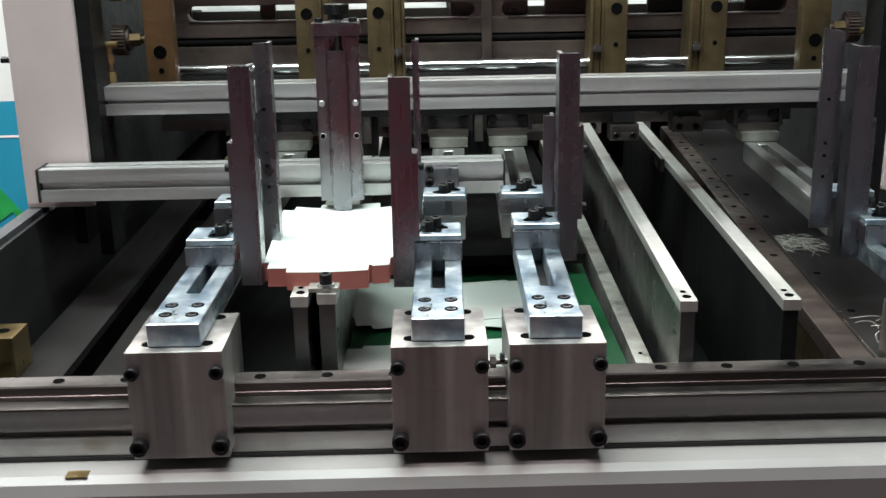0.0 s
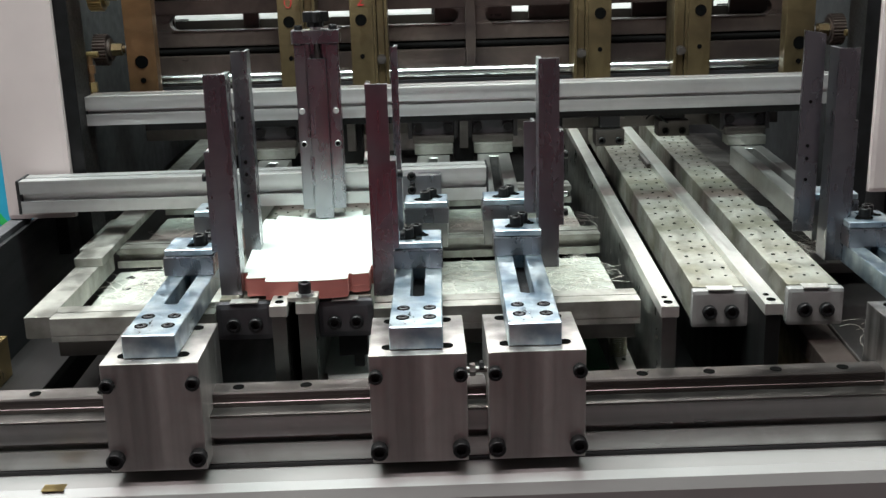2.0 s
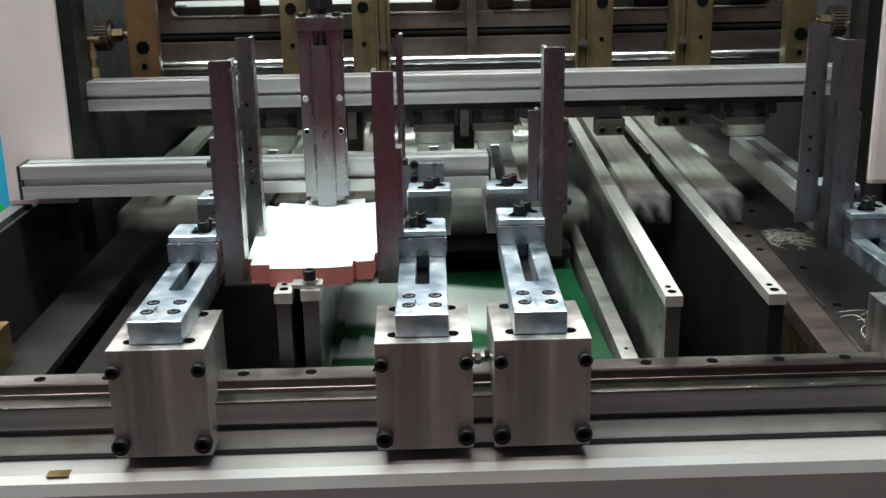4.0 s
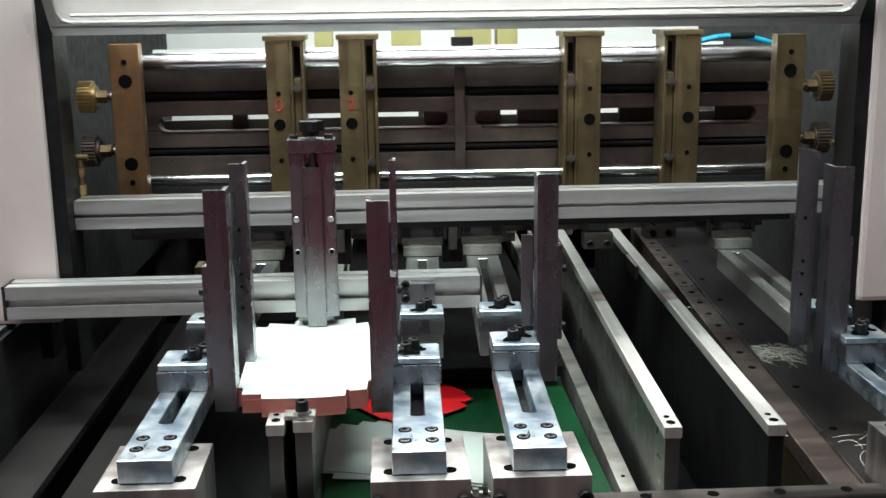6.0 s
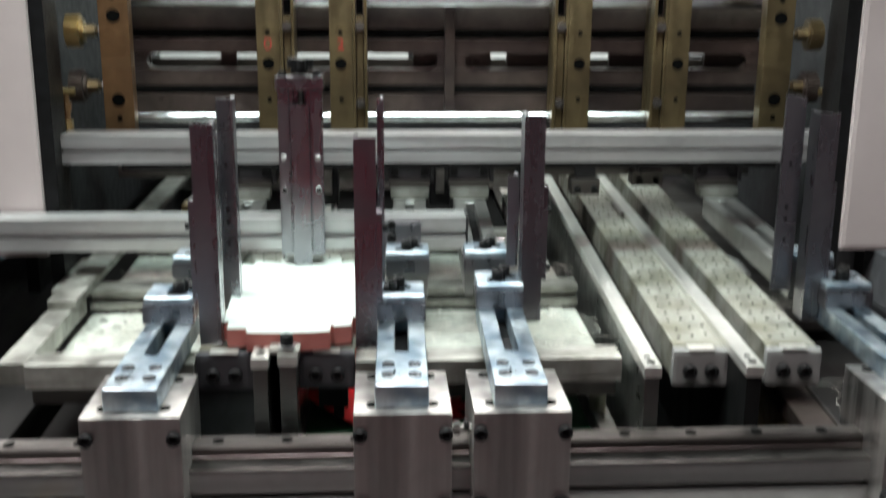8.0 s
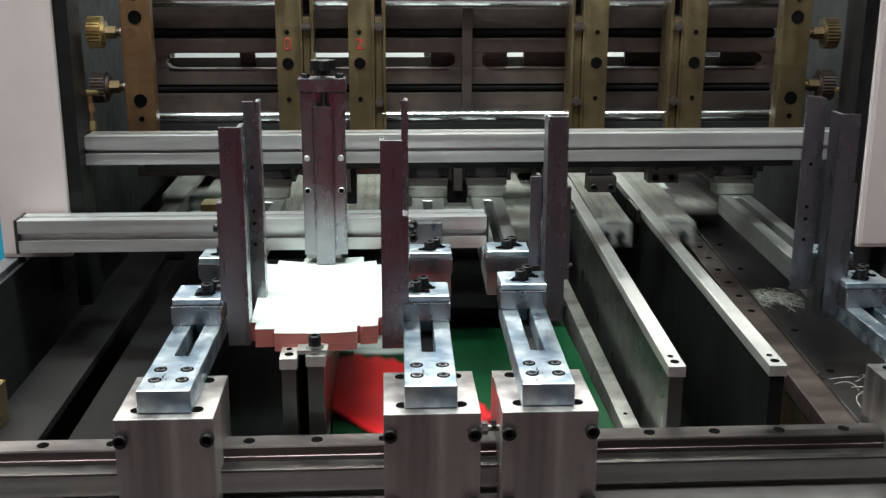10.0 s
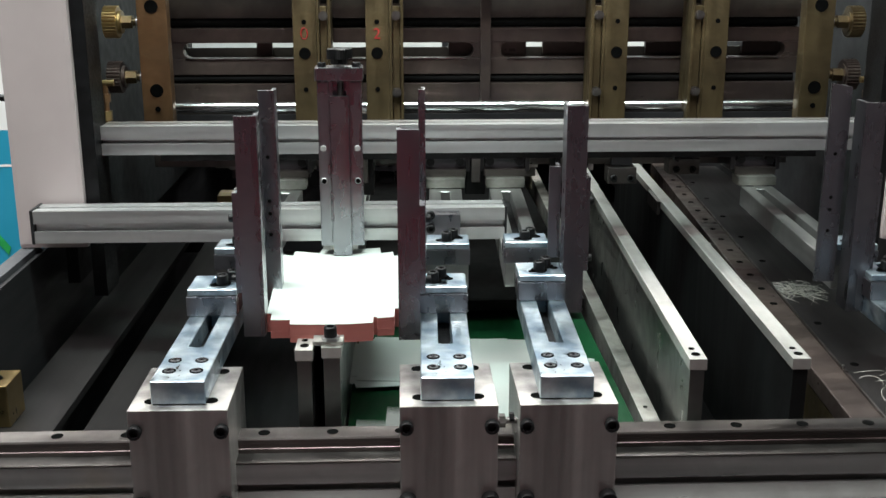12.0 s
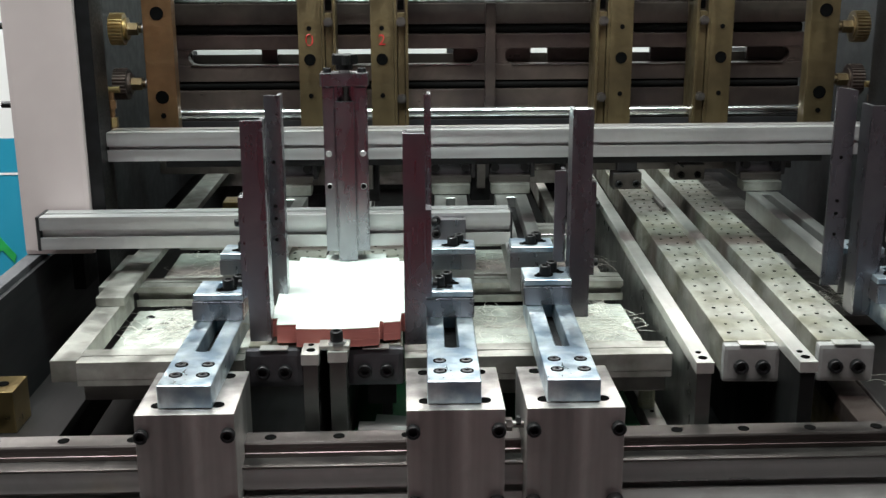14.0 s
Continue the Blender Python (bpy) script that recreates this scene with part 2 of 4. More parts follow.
def sunk(r=0.0055):
    """A flush socket screw: a bright rim, a dark ring and a head inside a counterbore."""
    bm = fresh()
    s = 18
    prev = None
    for rad, z in ((r * 0.78, 0.0004), (r * 0.72, 0.0011), (r * 0.44, 0.0011), (r * 0.40, 0.0005)):
        ring = [bm.verts.new((rad * math.cos(2 * math.pi * i / s), rad * math.sin(2 * math.pi * i / s), z)) for i in range(s)]
        if prev:
            for i in range(s):
                bm.faces.new((prev[i], prev[(i + 1) % s], ring[(i + 1) % s], ring[i]))
        prev = ring
    return bm


def disc(r, h=0.0006):
    return cyl(fresh(), 0, 0, h / 2, r, h, "z", 16)


def slot_profile(w, h, lips, slot=0.008, deep=0.008, top=None):
    """An aluminium section of width w and height h (origin at its lower front corner) with slots at the heights lips in its front and back, and one in its top."""
    pts = [(0, 0)]
    for s in lips:
        pts += [(0, s - slot / 2), (0.002, s - slot / 2), (0.002, s - slot), (deep, s - slot), (deep, s + slot), (0.002, s + slot), (0.002, s + slot / 2), (0, s + slot / 2)]
    half = (slot if top is None else top) / 2
    pts += [(0, h), (w / 2 - half, h), (w / 2 - half, h - 0.005), (w / 2 + half, h - 0.005), (w / 2 + half, h), (w, h)]
    for s in reversed(lips):
        pts += [(w, s + slot / 2), (w - deep, s + slot / 2), (w - deep, s - slot / 2), (w, s - slot / 2)]
    pts += [(w, 0)]
    return pts


def slot_plate(bm, x0, x1, y0, y1, z0, z1, s0, s1, half):
    """A plate with a real slot, in two mirrored halves welded in the middle."""
    c = (x0 + x1) / 2
    left = [(x0, y0), (c, y0), (c, s0), (c - half, s0 + 0.002), (c - half, s1), (c, s1), (c, y1), (x0, y1)]
    right = [(2 * c - x, y) for x, y in reversed(left)]
    prism(bm, left, "z", z0, z1)
    prism(bm, right, "z", z0, z1)
    bmesh.ops.remove_doubles(bm, verts=bm.verts, dist=1e-5)
    doomed = [f for f in bm.faces if all(abs(v.co.x - c) < 1e-5 for v in f.verts)]
    bmesh.ops.delete(bm, geom=doomed, context="FACES_ONLY")
    rim = [e for e in bm.edges if len(e.link_faces) == 2 and e.calc_face_angle(0) > 0.8]
    bmesh.ops.bevel(bm, geom=rim, offset=0.0007, segments=1, affect="EDGES")
    return bm


def tangle(cx, cy, z, rx, ry, count, seed, r=0.00027, lift=0.006):
    """A heap of loose thread ends."""
    rnd = random.Random(seed)
    bm = fresh()
    for _ in range(count):
        a, x, y = rnd.uniform(0, 6.28), cx + rnd.gauss(0, 0.4) * rx, cy + rnd.gauss(0, 0.4) * ry
        bend, step, h, prev = rnd.uniform(-0.5, 0.5), rnd.uniform(0.004, 0.008), rnd.uniform(0, lift), None
        for k in range(7):
            ring = [bm.verts.new((x + r * math.cos(q) * math.sin(a), y - r * math.cos(q) * math.cos(a), z + r + h * math.sin(k / 6 * math.pi) + r * math.sin(q))) for q in (0.5, 2.6, 4.7)]
            if prev:
                for i in range(3):
                    bm.faces.new((prev[i], prev[(i + 1) % 3], ring[(i + 1) % 3], ring[i]))
            prev = ring
            x, y, a = x + step * math.cos(a), y + step * math.sin(a), a + bend
    return bm

# ---- hall ----
structure("floor", box(fresh(), -4, 4.5, -4.5, 5.5, -0.1, 0, 0), CARPET, "grey hall floor under the machine", "floor")
structure("ceiling", box(fresh(), -4, 4.5, -4.5, 5.5, 4.2, 4.3, 0), CEIL, "dark hall ceiling high above the machine", "ceiling")
structure("wall_north", box(fresh(), -4, 4.5, 5.5, 5.6, 0, 4.2, 0), PALE, "pale exhibition wall far behind the machine", "wall")
structure("wall_south", box(fresh(), -4, 4.5, -4.6, -4.5, 0, 4.2, 0), CEIL, "dark hall wall opposite the machine", "wall")
# Three unseen surfaces, added to tint and brighten reflections in the uprights.
structure("wall_wine_reflector", box(fresh(), -1.7, 1.35, -4.48, -4.42, 0.0, 1.5, 0), MAGENTA, "unseen dark wine-red wall added for its reflection in the uprights", "wall")
structure("wall_red_reflector", box(fresh(), -0.55, 0.25, -4.40, -4.10, 0.0, 0.7, 0.004), REDWALL, "unseen red box added for its reflection in the uprights", "wall")
structure("wall_pink_reflector", box(fresh(), 1.4, 3.6, -4.48, -4.42, 0.0, 2.2, 0), REFLECTGREY, "unseen pinkish grey panel added to brighten the right-hand uprights", "wall")
structure("wall_west", box(fresh(), -4.1, -4, -4.5, 5.5, 0, 4.2, 0), PALE, "pale hall wall beside the stands", "wall")
structure("wall_east", box(fresh(), 4.5, 4.6, -4.5, 5.5, 0, 4.2, 0), PALE, "pale hall wall beyond the machine", "wall")


def fixture(x, y, z, sx, sy):
    """A slim lamp housing hung from the ceiling, just above its light."""
    f = thing("ceiling_light", "slim white lamp housing hung on two rods", "ceiling light", x, y, z, 0, "ceiling lights")
    part("housing", box(fresh(), -sx / 2 - 0.03, sx / 2 + 0.03, -sy / 2 - 0.03, sy / 2 + 0.03, 0.01, 0.07, 0.01), PALE, f)
    for dx in (-sx / 3, sx / 3):
        part("rod", cyl(fresh(), dx, 0, (0.07 + 4.2 - z) / 2, 0.006, 4.2 - z - 0.07, "z", 8), STEELX, f)


# The last housing goes with the added banner lamp.
for spec_row in ((-0.25, 0.06, 2.65, 1.8, 0.22), (-0.1, 2.6, 3.6, 3.2, 0.4), (-0.35, -0.75, 3.3, 2.2, 0.3), (-1.1, 0.5, 2.9, 0.8, 0.5)):
    fixture(*spec_row)

# ---- cabinet and bed ----
cabinet = thing("machine_cabinet", "pale grey enamelled machine cabinet with an open bed on top", "cabinet")
bm = fresh()
prism(bm, [(-0.070, 0.05), (-0.070, 0.922), (-0.066, 0.932), (-0.058, 0.9365), (-0.02, 0.9365), (-0.02, 0.05)], "x", -0.62, 0.75)
part("front_panel", bm, GREYENAMEL, cabinet, "pale grey enamelled front panel with a rounded ledge")
part("left_wall", box(fresh(), -0.475, -0.458, -0.02, 0.42, 0.05, 1.062, 0.001), GREYTEX, cabinet, "grey wrinkle-painted side wall")
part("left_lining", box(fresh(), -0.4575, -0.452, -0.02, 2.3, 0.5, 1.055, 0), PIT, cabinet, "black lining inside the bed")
part("rear_side", box(fresh(), -0.475, -0.458, 0.42, 2.32, 0.05, 1.0, 0.001), GREYENAMEL, cabinet, "pale grey side panel")
part("rear_side", box(fresh(), 0.64, 0.655, 0.42, 2.32, 0.05, 1.0, 0.001), GREYENAMEL, cabinet, "pale grey side panel")
part("rear_panel", box(fresh(), -0.475, 0.655, 2.325, 2.34, 0.05, 1.2, 0.001), GREYENAMEL, cabinet, "pale grey rear panel")
part("rear_cover", box(fresh(), -0.475, 0.655, 1.62, 2.32, 1.19, 1.2, 0.001), GREYENAMEL, cabinet, "pale grey rear cover")
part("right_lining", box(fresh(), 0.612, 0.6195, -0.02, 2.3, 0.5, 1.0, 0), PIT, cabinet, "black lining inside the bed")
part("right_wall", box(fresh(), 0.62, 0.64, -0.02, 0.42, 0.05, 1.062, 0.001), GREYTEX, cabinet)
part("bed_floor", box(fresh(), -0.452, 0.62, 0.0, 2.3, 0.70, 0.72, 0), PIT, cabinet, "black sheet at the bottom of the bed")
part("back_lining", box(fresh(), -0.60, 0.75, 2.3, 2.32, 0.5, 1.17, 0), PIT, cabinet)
part("side_plate", box(fresh(), -0.435, -0.372, 0.03, 1.1, 0.93, 0.94, 0.001), SHEET, cabinet, "dark slide plate in the bed")
o = part("side_plate", box(fresh(), -0.345, -0.24, 0.03, 1.1, 0.925, 0.935, 0.001), SHEET, cabinet, "dark slide plate in the bed")
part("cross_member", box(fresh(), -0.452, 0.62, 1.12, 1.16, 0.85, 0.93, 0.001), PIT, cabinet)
bm = fresh()
box(bm, -0.452, -0.417, 0.15, 0.195, 0.9405, 0.985, 0.0012)
part("brass_stop", bm, BRASS, cabinet, "worn brass stop block")
stop = part("stop_screw", cyl(fresh(), 0, 0, 0, 0.006, 0.004), HOLE, cabinet)
stop.matrix_basis = pose(-0.434, 0.172, 0.984)
bm = fresh()
box(bm, -0.29, -0.262, 0.70, 0.74, 1.03, 1.055, 0.0012)
part("brass_stop", bm, BRASS, cabinet, "worn brass stop block")

# right-hand sheet with its edge rail
sheet = thing("right_bed_plate", "dark dusty bed plate with a greasy edge rail", "machine bed", 0.398, 0.0, 0.0, -4.1)
part("plate", box(fresh(), 0.03, 0.27, 0.02, 1.25, 0.975, 0.985, 0.001), SHEET, sheet)
part("edge_rail", box(fresh(), -0.004, 0.026, 0.02, 1.25, 0.972, 0.992, 0.0015), BROWN, sheet, "oily brown edge rail with screw holes")
part("ridge", box(fresh(), 0.0262, 0.0285, 0.02, 1.25, 0.986, 0.9945, 0.0006), GREASY, sheet, "thin worn ridge along the rail")
part("side_web", box(fresh(), -0.003, 0.004, 0.02, 1.25, 0.86, 0.971, 0), ZINC, sheet, "brownish side web")
hole = part("hole", disc(0.0045), HOLE, sheet)
hole.matrix_basis = pose(0.011, 0.36, 0.992)
for k in range(6, 18):
    twin(hole, sheet, 0.011, 0.06 + k * 0.06, 0.992)
for k in range(9):
    twin(hole, sheet, 0.05, 0.05 + k * 0.13, 0.985)

# front slide rail
front = thing("front_slide", "steel linear guide rail on an aluminium profile", "guide rail")
part("profile", prism(fresh(), [(y - 0.03, z + 0.941) for y, z in slot_profile(0.06, 0.043, [0.021], 0.007, 0.009)], "x", -0.6, 0.72), FRONTALU, front, "oily aluminium profile with a slot")
part("rail", prism(fresh(), [(-0.0115, 0.9845), (-0.0115, 0.990), (-0.0109, 0.9905), (-0.0109, 0.9945), (-0.0115, 0.995), (-0.0115, 0.9985), (-0.0105, 1.0), (0.0105, 1.0), (0.0115, 0.9985), (0.0115, 0.9845)], "x", -0.6, 0.72), GREASY, front, "ground steel guide rail with counterbored holes")
hole = part("counterbore", disc(0.0052, 0.0005), HOLE, front)
hole.matrix_basis = pose(-0.32, 0, 1.0)
for k in range(-4, 18):
    if k:
        twin(hole, front, -0.32 + 0.06 * k, 0, 1.0)
part("rail_bed", box(fresh(), -0.6, 0.72, -0.0298, -0.0118, 0.9843, 0.9862, 0.0004), GREASY, front, "oily brown bed of the guide rail")
part("gasket", box(fresh(), -0.6, 0.72, -0.032, -0.028, 0.937, 0.9405, 0), RUBBER, front, "black gasket line")
tag = part("sticker", box(fresh(), -0.303, -0.284, -0.062, -0.05, 0.9365, 0.937, 0), BRASS, front, "small faded yellow sticker")

# ---- stop units on the front slide ----
MESHES = {}


def shared(key, make):
    """A mesh built once and used by every like part."""
    if key not in MESHES:
        bm = make()
        mesh = bpy.data.meshes.new(key)
        bm.to_mesh(mesh)
        bm.free()
        MESHES[key] = mesh
    return MESHES[key]


def screw(parent, x, y, z, axis="z", r=0.0065, h=0.008, name="cap_screw"):
    mesh = shared(f"{name}{axis}{r}{h}", lambda: hexhead(r, h, axis))
    if not mesh.materials:
        mesh.materials.append(BLACK)
    o = new(name, mesh)
    o.parent = parent
    o.matrix_basis = pose(x, y, z)
    return o


def flush(parent, x, y, z, r=0.0058):
    mesh = shared(f"flush{r}", lambda: sunk(r))
    if not mesh.materials:
        mesh.materials.append(POST)
    o = new("flush_screw", mesh)
    o.parent = parent
    o.matrix_basis = pose(x, y, z)
    mesh = shared(f"well{r}", lambda: disc(r, 0.0005))
    if not mesh.materials:
        mesh.materials.append(HOLE)
    w = new("recess", mesh)
    w.parent = o
    return o


def angle_post(bm, w, d, t, z0, z1, side, chamfer=0.0):
    """An L-section upright: front leg of width w, and a leg of depth d on the given side (1: right)."""
    if side > 0:
        pts = [(0, 0), (w, 0), (w, d), (w - t, d), (w - t, t), (0, t)]
    else:
        pts = [(0, 0), (w, 0), (w, t), (t, t), (t, d), (0, d)]
    prism(bm, pts, "z", z0, z1)
    if chamfer:
        for v in bm.verts:
            if v.co.z > z1 - 1e-4:
                v.co.z -= chamfer * (v.co.x / w if side > 0 else 1 - v.co.x / w)
    return bm


def front_unit(x, arm, brack, post, rz=0.0, side=1, bolt=0.0, shade_from=0.038):
    """x: middle of the block. arm: where its plate ends. brack: bracket front. post: (offset, y, top, bottom)."""
    u = thing("stop_unit", "steel slide block carrying a chromed slotted arm and an upright stop", "machine stop", x, 0, 0, 0, "stop units on the front slide")
    bm = box(fresh(), -0.041, 0.041, -0.055, 0.04, 0.949, 1.047, 0.0012)
    part("block", bm, STEEL, u, "brushed steel slide block")
    for dx in (-0.0355, 0.0355):
        screw(u, dx, -0.055, 1.029, "-y", 0.0060, 0.006)
        screw(u, dx * 0.98, -0.055, 0.962, "-y", 0.0074, 0.009)
    for dx in (-0.025, 0.025):
        for dy in (-0.036, 0.028):
            mesh = shared("top_hole", lambda: disc(0.0055, 0.0006))
            if not mesh.materials:
                mesh.materials.append(HOLE)
            o = new("top_hole", mesh)
            o.parent = u
            o.matrix_basis = pose(dx, dy, 1.047)
    a = new("arm")
    a.parent = u
    a.matrix_basis = pose(0, 0, 0, 0, 0, -rz)
    bm = slot_plate(fresh(), -0.0225, 0.0225, -0.044, arm, 1.0475, 1.068, 0.035, arm - 0.02, 0.0062)
    part("arm_plate", bm, PLATE, a, "chromed slotted arm plate with bluish heat tint")
    # The slot is open; this added strip gives the darkness seen in it.
    part("slot_shade", box(fresh(), -0.006, 0.006, shade_from, arm - 0.021, 1.0482, 1.0505, 0), BLACK, a, "black strip added for the dark inside the open slot")
    for dx in (-0.0115, 0.0115):
        for dy in (-0.021, 0.003):
            flush(a, dx, dy, 1.068)
    by = brack
    bm = box(fresh(), -0.025, 0.024, by, by + 0.045, 1.0685, 1.087, 0.001)
    part("bracket", bm, POST, a, "dark steel bracket")
    part("bracket_top", slot_plate(fresh(), -0.024, 0.023, by + 0.004, by + 0.05, 1.0875, 1.094, by + 0.012, by + 0.044, 0.004), PLATE, a, "bright bracket plate with a slot")
    for dx, dy, r in ((-0.002, 0.022, 0.0085), (0.006, 0.036, 0.0085), (-0.009, 0.018, 0.0042), (0.014, 0.03, 0.0042)):
        well = part("screw_recess", disc(r, 0.0006), HOLE, a)
        well.matrix_basis = pose(bolt + dx, by + dy, 1.094)
    screw(a, bolt - 0.002, by + 0.022, 1.094, "z", 0.0058, 0.010)
    screw(a, bolt + 0.006, by + 0.036, 1.094, "z", 0.0058, 0.010)
    px, py, top, low = post
    bm = angle_post(fresh(), 0.0205, 0.026, 0.004, low, top, side)
    bmesh.ops.translate(bm, vec=(px, py, 0), verts=bm.verts)
    part("upright", bm, POST, u, "dark anodised upright angle with a violet sheen")
    bx = px - 0.006 if side > 0 else px + 0.0165
    part("back_strap", box(fresh(), bx, bx + 0.0095, py + 0.005, py + 0.03, 1.0945, top - 0.072, 0.0008), POST, u, "stepped strap behind the upright")
    for z in (1.105, 1.165):
        screw(u, bx - 0.0006 if side > 0 else bx + 0.0101, py + 0.018, z, "-x" if side > 0 else "x", 0.004, 0.005)
    return u


front_unit(-0.2025, 0.16, 0.118, (0.0335, 0.104, 1.264, 1.052), 1.0, 1, 0.009)
front_unit(0.0205, 0.16, 0.118, (-0.0415, 0.094, 1.2525, 1.05), 1.0, -1, -0.008, 0.075)
front_unit(0.1205, 0.19, 0.152, (0.0245, 0.162, 1.2635, 1.052), 1.2, -1)
front_unit(0.475, 0.18, 0.14, (-0.037, 0.160, 1.265, 1.05), 1.2, -1)

coupling = thing("coupling_rod", "small steel coupling between two slide blocks", "fitting", 0.071, -0.03, 1.022)
part("rod", cyl(fresh(), 0, 0, 0, 0.003, 0.018, "x"), GREASY, coupling)
part("nut", cyl(fresh(), -0.004, 0, 0, 0.006, 0.005, "x", 6), GREASY, coupling)
part("nut", cyl(fresh(), 0.004, 0, 0.003, 0.0045, 0.004, "x", 6), BLACK, coupling)

# ---- rear stop units, reaching forward from below the back rail ----


def rear_unit(x, front_y, post=None, rz=0.0, tall=True, side=1, chamfer=0.0):
    u = thing("rear_stop_unit", "rear slide block with a slotted arm reaching forward below the rail", "machine stop", x, 0.62, 0, 0, "stop units on the rear slide")
    bm = box(fresh(), -0.029, 0.029, 0.012, 0.07, 1.098, 1.137, 0.001)
    box(box(bm, -0.029, 0.029, 0.0, 0.0119, 1.098, 1.108, 0.0008), -0.029, 0.029, 0.0, 0.0119, 1.1325, 1.137, 0.0008)
    part("block", bm, GREASY, u, "dark greasy slide block with a recessed face")
    part("inset", box(fresh(), -0.0285, 0.0285, 0.0105, 0.0118, 1.1082, 1.1322, 0), DARKMETAL, u, "dark recessed face")
    for dx in (-0.021, 0.021):
        part("boss", cyl(fresh(), dx, 0.006, 1.119, 0.006, 0.010, "y", 14), BLACK, u, "dark round boss")
        part("end_seal", box(fresh(), *sorted((math.copysign(0.0293, dx), math.copysign(0.0355, dx))), 0.004, 0.066, 1.104, 1.14, 0.0015), RUBBER, u, "black end seal")
    part("shoe", box(fresh(), -0.027, 0.027, -0.012, 0.02, 1.084, 1.097, 0.001), FRAME, u, "scuffed bright shoe plate")
    a = new("arm")
    a.parent = u
    a.matrix_basis = pose(0, 0, 0, 0, 0, rz)
    L = front_y - 0.62
    bm = slot_plate(fresh(), -0.0225, 0.0225, L, -0.012, 1.056, 1.083, L + 0.05, -0.03, 0.0062)
    part("arm_plate", bm, ARMSTEEL, a, "slotted steel arm plate")
    # Added black strip for the shade inside the open slot.
    part("slot_shade", box(fresh(), -0.006, 0.006, L + 0.052, -0.032, 1.0565, 1.0685, 0), BLACK, a, "black strip added for the dark inside the open slot")
    part("slot_bridge", box(fresh(), -0.006, 0.006, L + 0.085, L + 0.092, 1.069, 1.0825, 0.0005), ARMSTEEL, a, "narrow bridge across the slot")
    part("bracket", box(fresh(), -0.024, 0.024, L - 0.004, L + 0.036, 1.0835, 1.1, 0.001), POST, a, "dark steel bracket")
    part("bracket_top", slot_plate(fresh(), -0.023, 0.023, L - 0.003, L + 0.034, 1.1005, 1.107, L + 0.004, L + 0.028, 0.004), PLATE, a)
    for dx, dy, r in ((-0.001, 0.012, 0.008), (0.006, 0.024, 0.008), (-0.009, 0.010, 0.004), (0.013, 0.02, 0.004)):
        well = part("screw_recess", disc(r, 0.0006), HOLE, a)
        well.matrix_basis = pose(dx, L + dy, 1.107)
    screw(a, -0.001, L + 0.012, 1.107, "z", 0.0055, 0.009)
    screw(a, 0.006, L + 0.024, 1.107, "z", 0.0055, 0.009)
    if post:
        px, py, w, top, low = post
        bm = angle_post(fresh(), w, 0.022, 0.0035, low, top, side, chamfer)
        bmesh.ops.translate(bm, vec=(px - x, py - 0.62, 0), verts=bm.verts)
        part("upright", bm, POST, u, "dark anodised upright angle")
        if w > 0.015:
            for z in (1.21, 1.165, 1.152, 1.13):
                h = part("hole", cyl(fresh(), 0, 0, 0, 0.0018, 0.0008, "y", 10), HOLE, u)
                h.matrix_basis = pose(px - x + w * 0.45, py - 0.6203, z)
    return u


rear_unit(-0.177, 0.225, (-0.157, 0.190, 0.016, 1.276, 1.06), -2.0, True, 1)
rear_unit(0.045, 0.235, (0.0005, 0.20, 0.007, 1.275, 1.06), -2.0, True, 1)
rear_unit(0.129, 0.238, (0.134, 0.20, 0.012, 1.196, 1.10), -1.9, True, 1)
rear_unit(0.487, 0.215, (0.412, 0.185, 0.021, 1.281, 1.075), -3.0, True, 1, 0.004)

# ---- bars ----
bar = thing("cross_bar", "bright aluminium profile bar with a black end cap", "profile bar")
part("profile", prism(fresh(), [(y + 0.345, z + 1.081) for y, z in slot_profile(0.038, 0.038, [0.0185], 0.009, 0.009)], "x", -0.44, 0.103), ALU, bar)
part("end_cap", box(fresh(), -0.4435, -0.4403, 0.344, 0.384, 1.080, 1.120, 0.0006), RUBBER, bar, "black plastic end cap")
part("end_cap", box(fresh(), 0.1033, 0.1055, 0.344, 0.384, 1.080, 1.120, 0.0006), RUBBER, bar, "black plastic end cap")
part("thumb_screw", cyl(fresh(), -0.203, 0.3405, 1.109, 0.0065, 0.009, "y", 12), RUBBER, bar, "black thumb screw")
screw(bar, 0.016, 0.325, 1.1, "-y", 0.005, 0.006)
screw(bar, 0.016, 0.325, 1.116, "-y", 0.005, 0.006)
part("end_block", box(fresh(), 0.005, 0.05, 0.325, 0.3445, 1.085, 1.116, 0.001), POST, bar, "dark clamp on the bar")

rail = thing("back_rail", "long bright aluminium profile rail across the machine", "profile bar")
part("profile", prism(fresh(), [(y + 0.421, z + 1.1695) for y, z in slot_profile(0.04, 0.0345, [0.0160], 0.0045, 0.009)], "x", -0.376, 0.58), ALU, rail)
# Dark strip in place of the shadow line below the rail.
part("under_shade", box(fresh(), -0.31, 0.5, 0.435, 0.455, 1.159, 1.169, 0.0008), PIT, rail, "dark strip standing for the shadow line under the rail")

# ---- back-stop tower ----
tower = thing("back_stop_tower", "tall grooved steel back stop with a black adjusting knob", "machine stop", -0.0845, 0.32, 0)
part("column", prism(fresh(), [(-0.0245, 1.082), (0.0245, 1.082), (0.0245, 1.2695), (0.0078, 1.2695), (0.0078, 1.246), (-0.0078, 1.246), (-0.0078, 1.2695), (-0.0245, 1.2695)], "y", 0.0, 0.012), POST, tower, "dark steel column with a notched top")
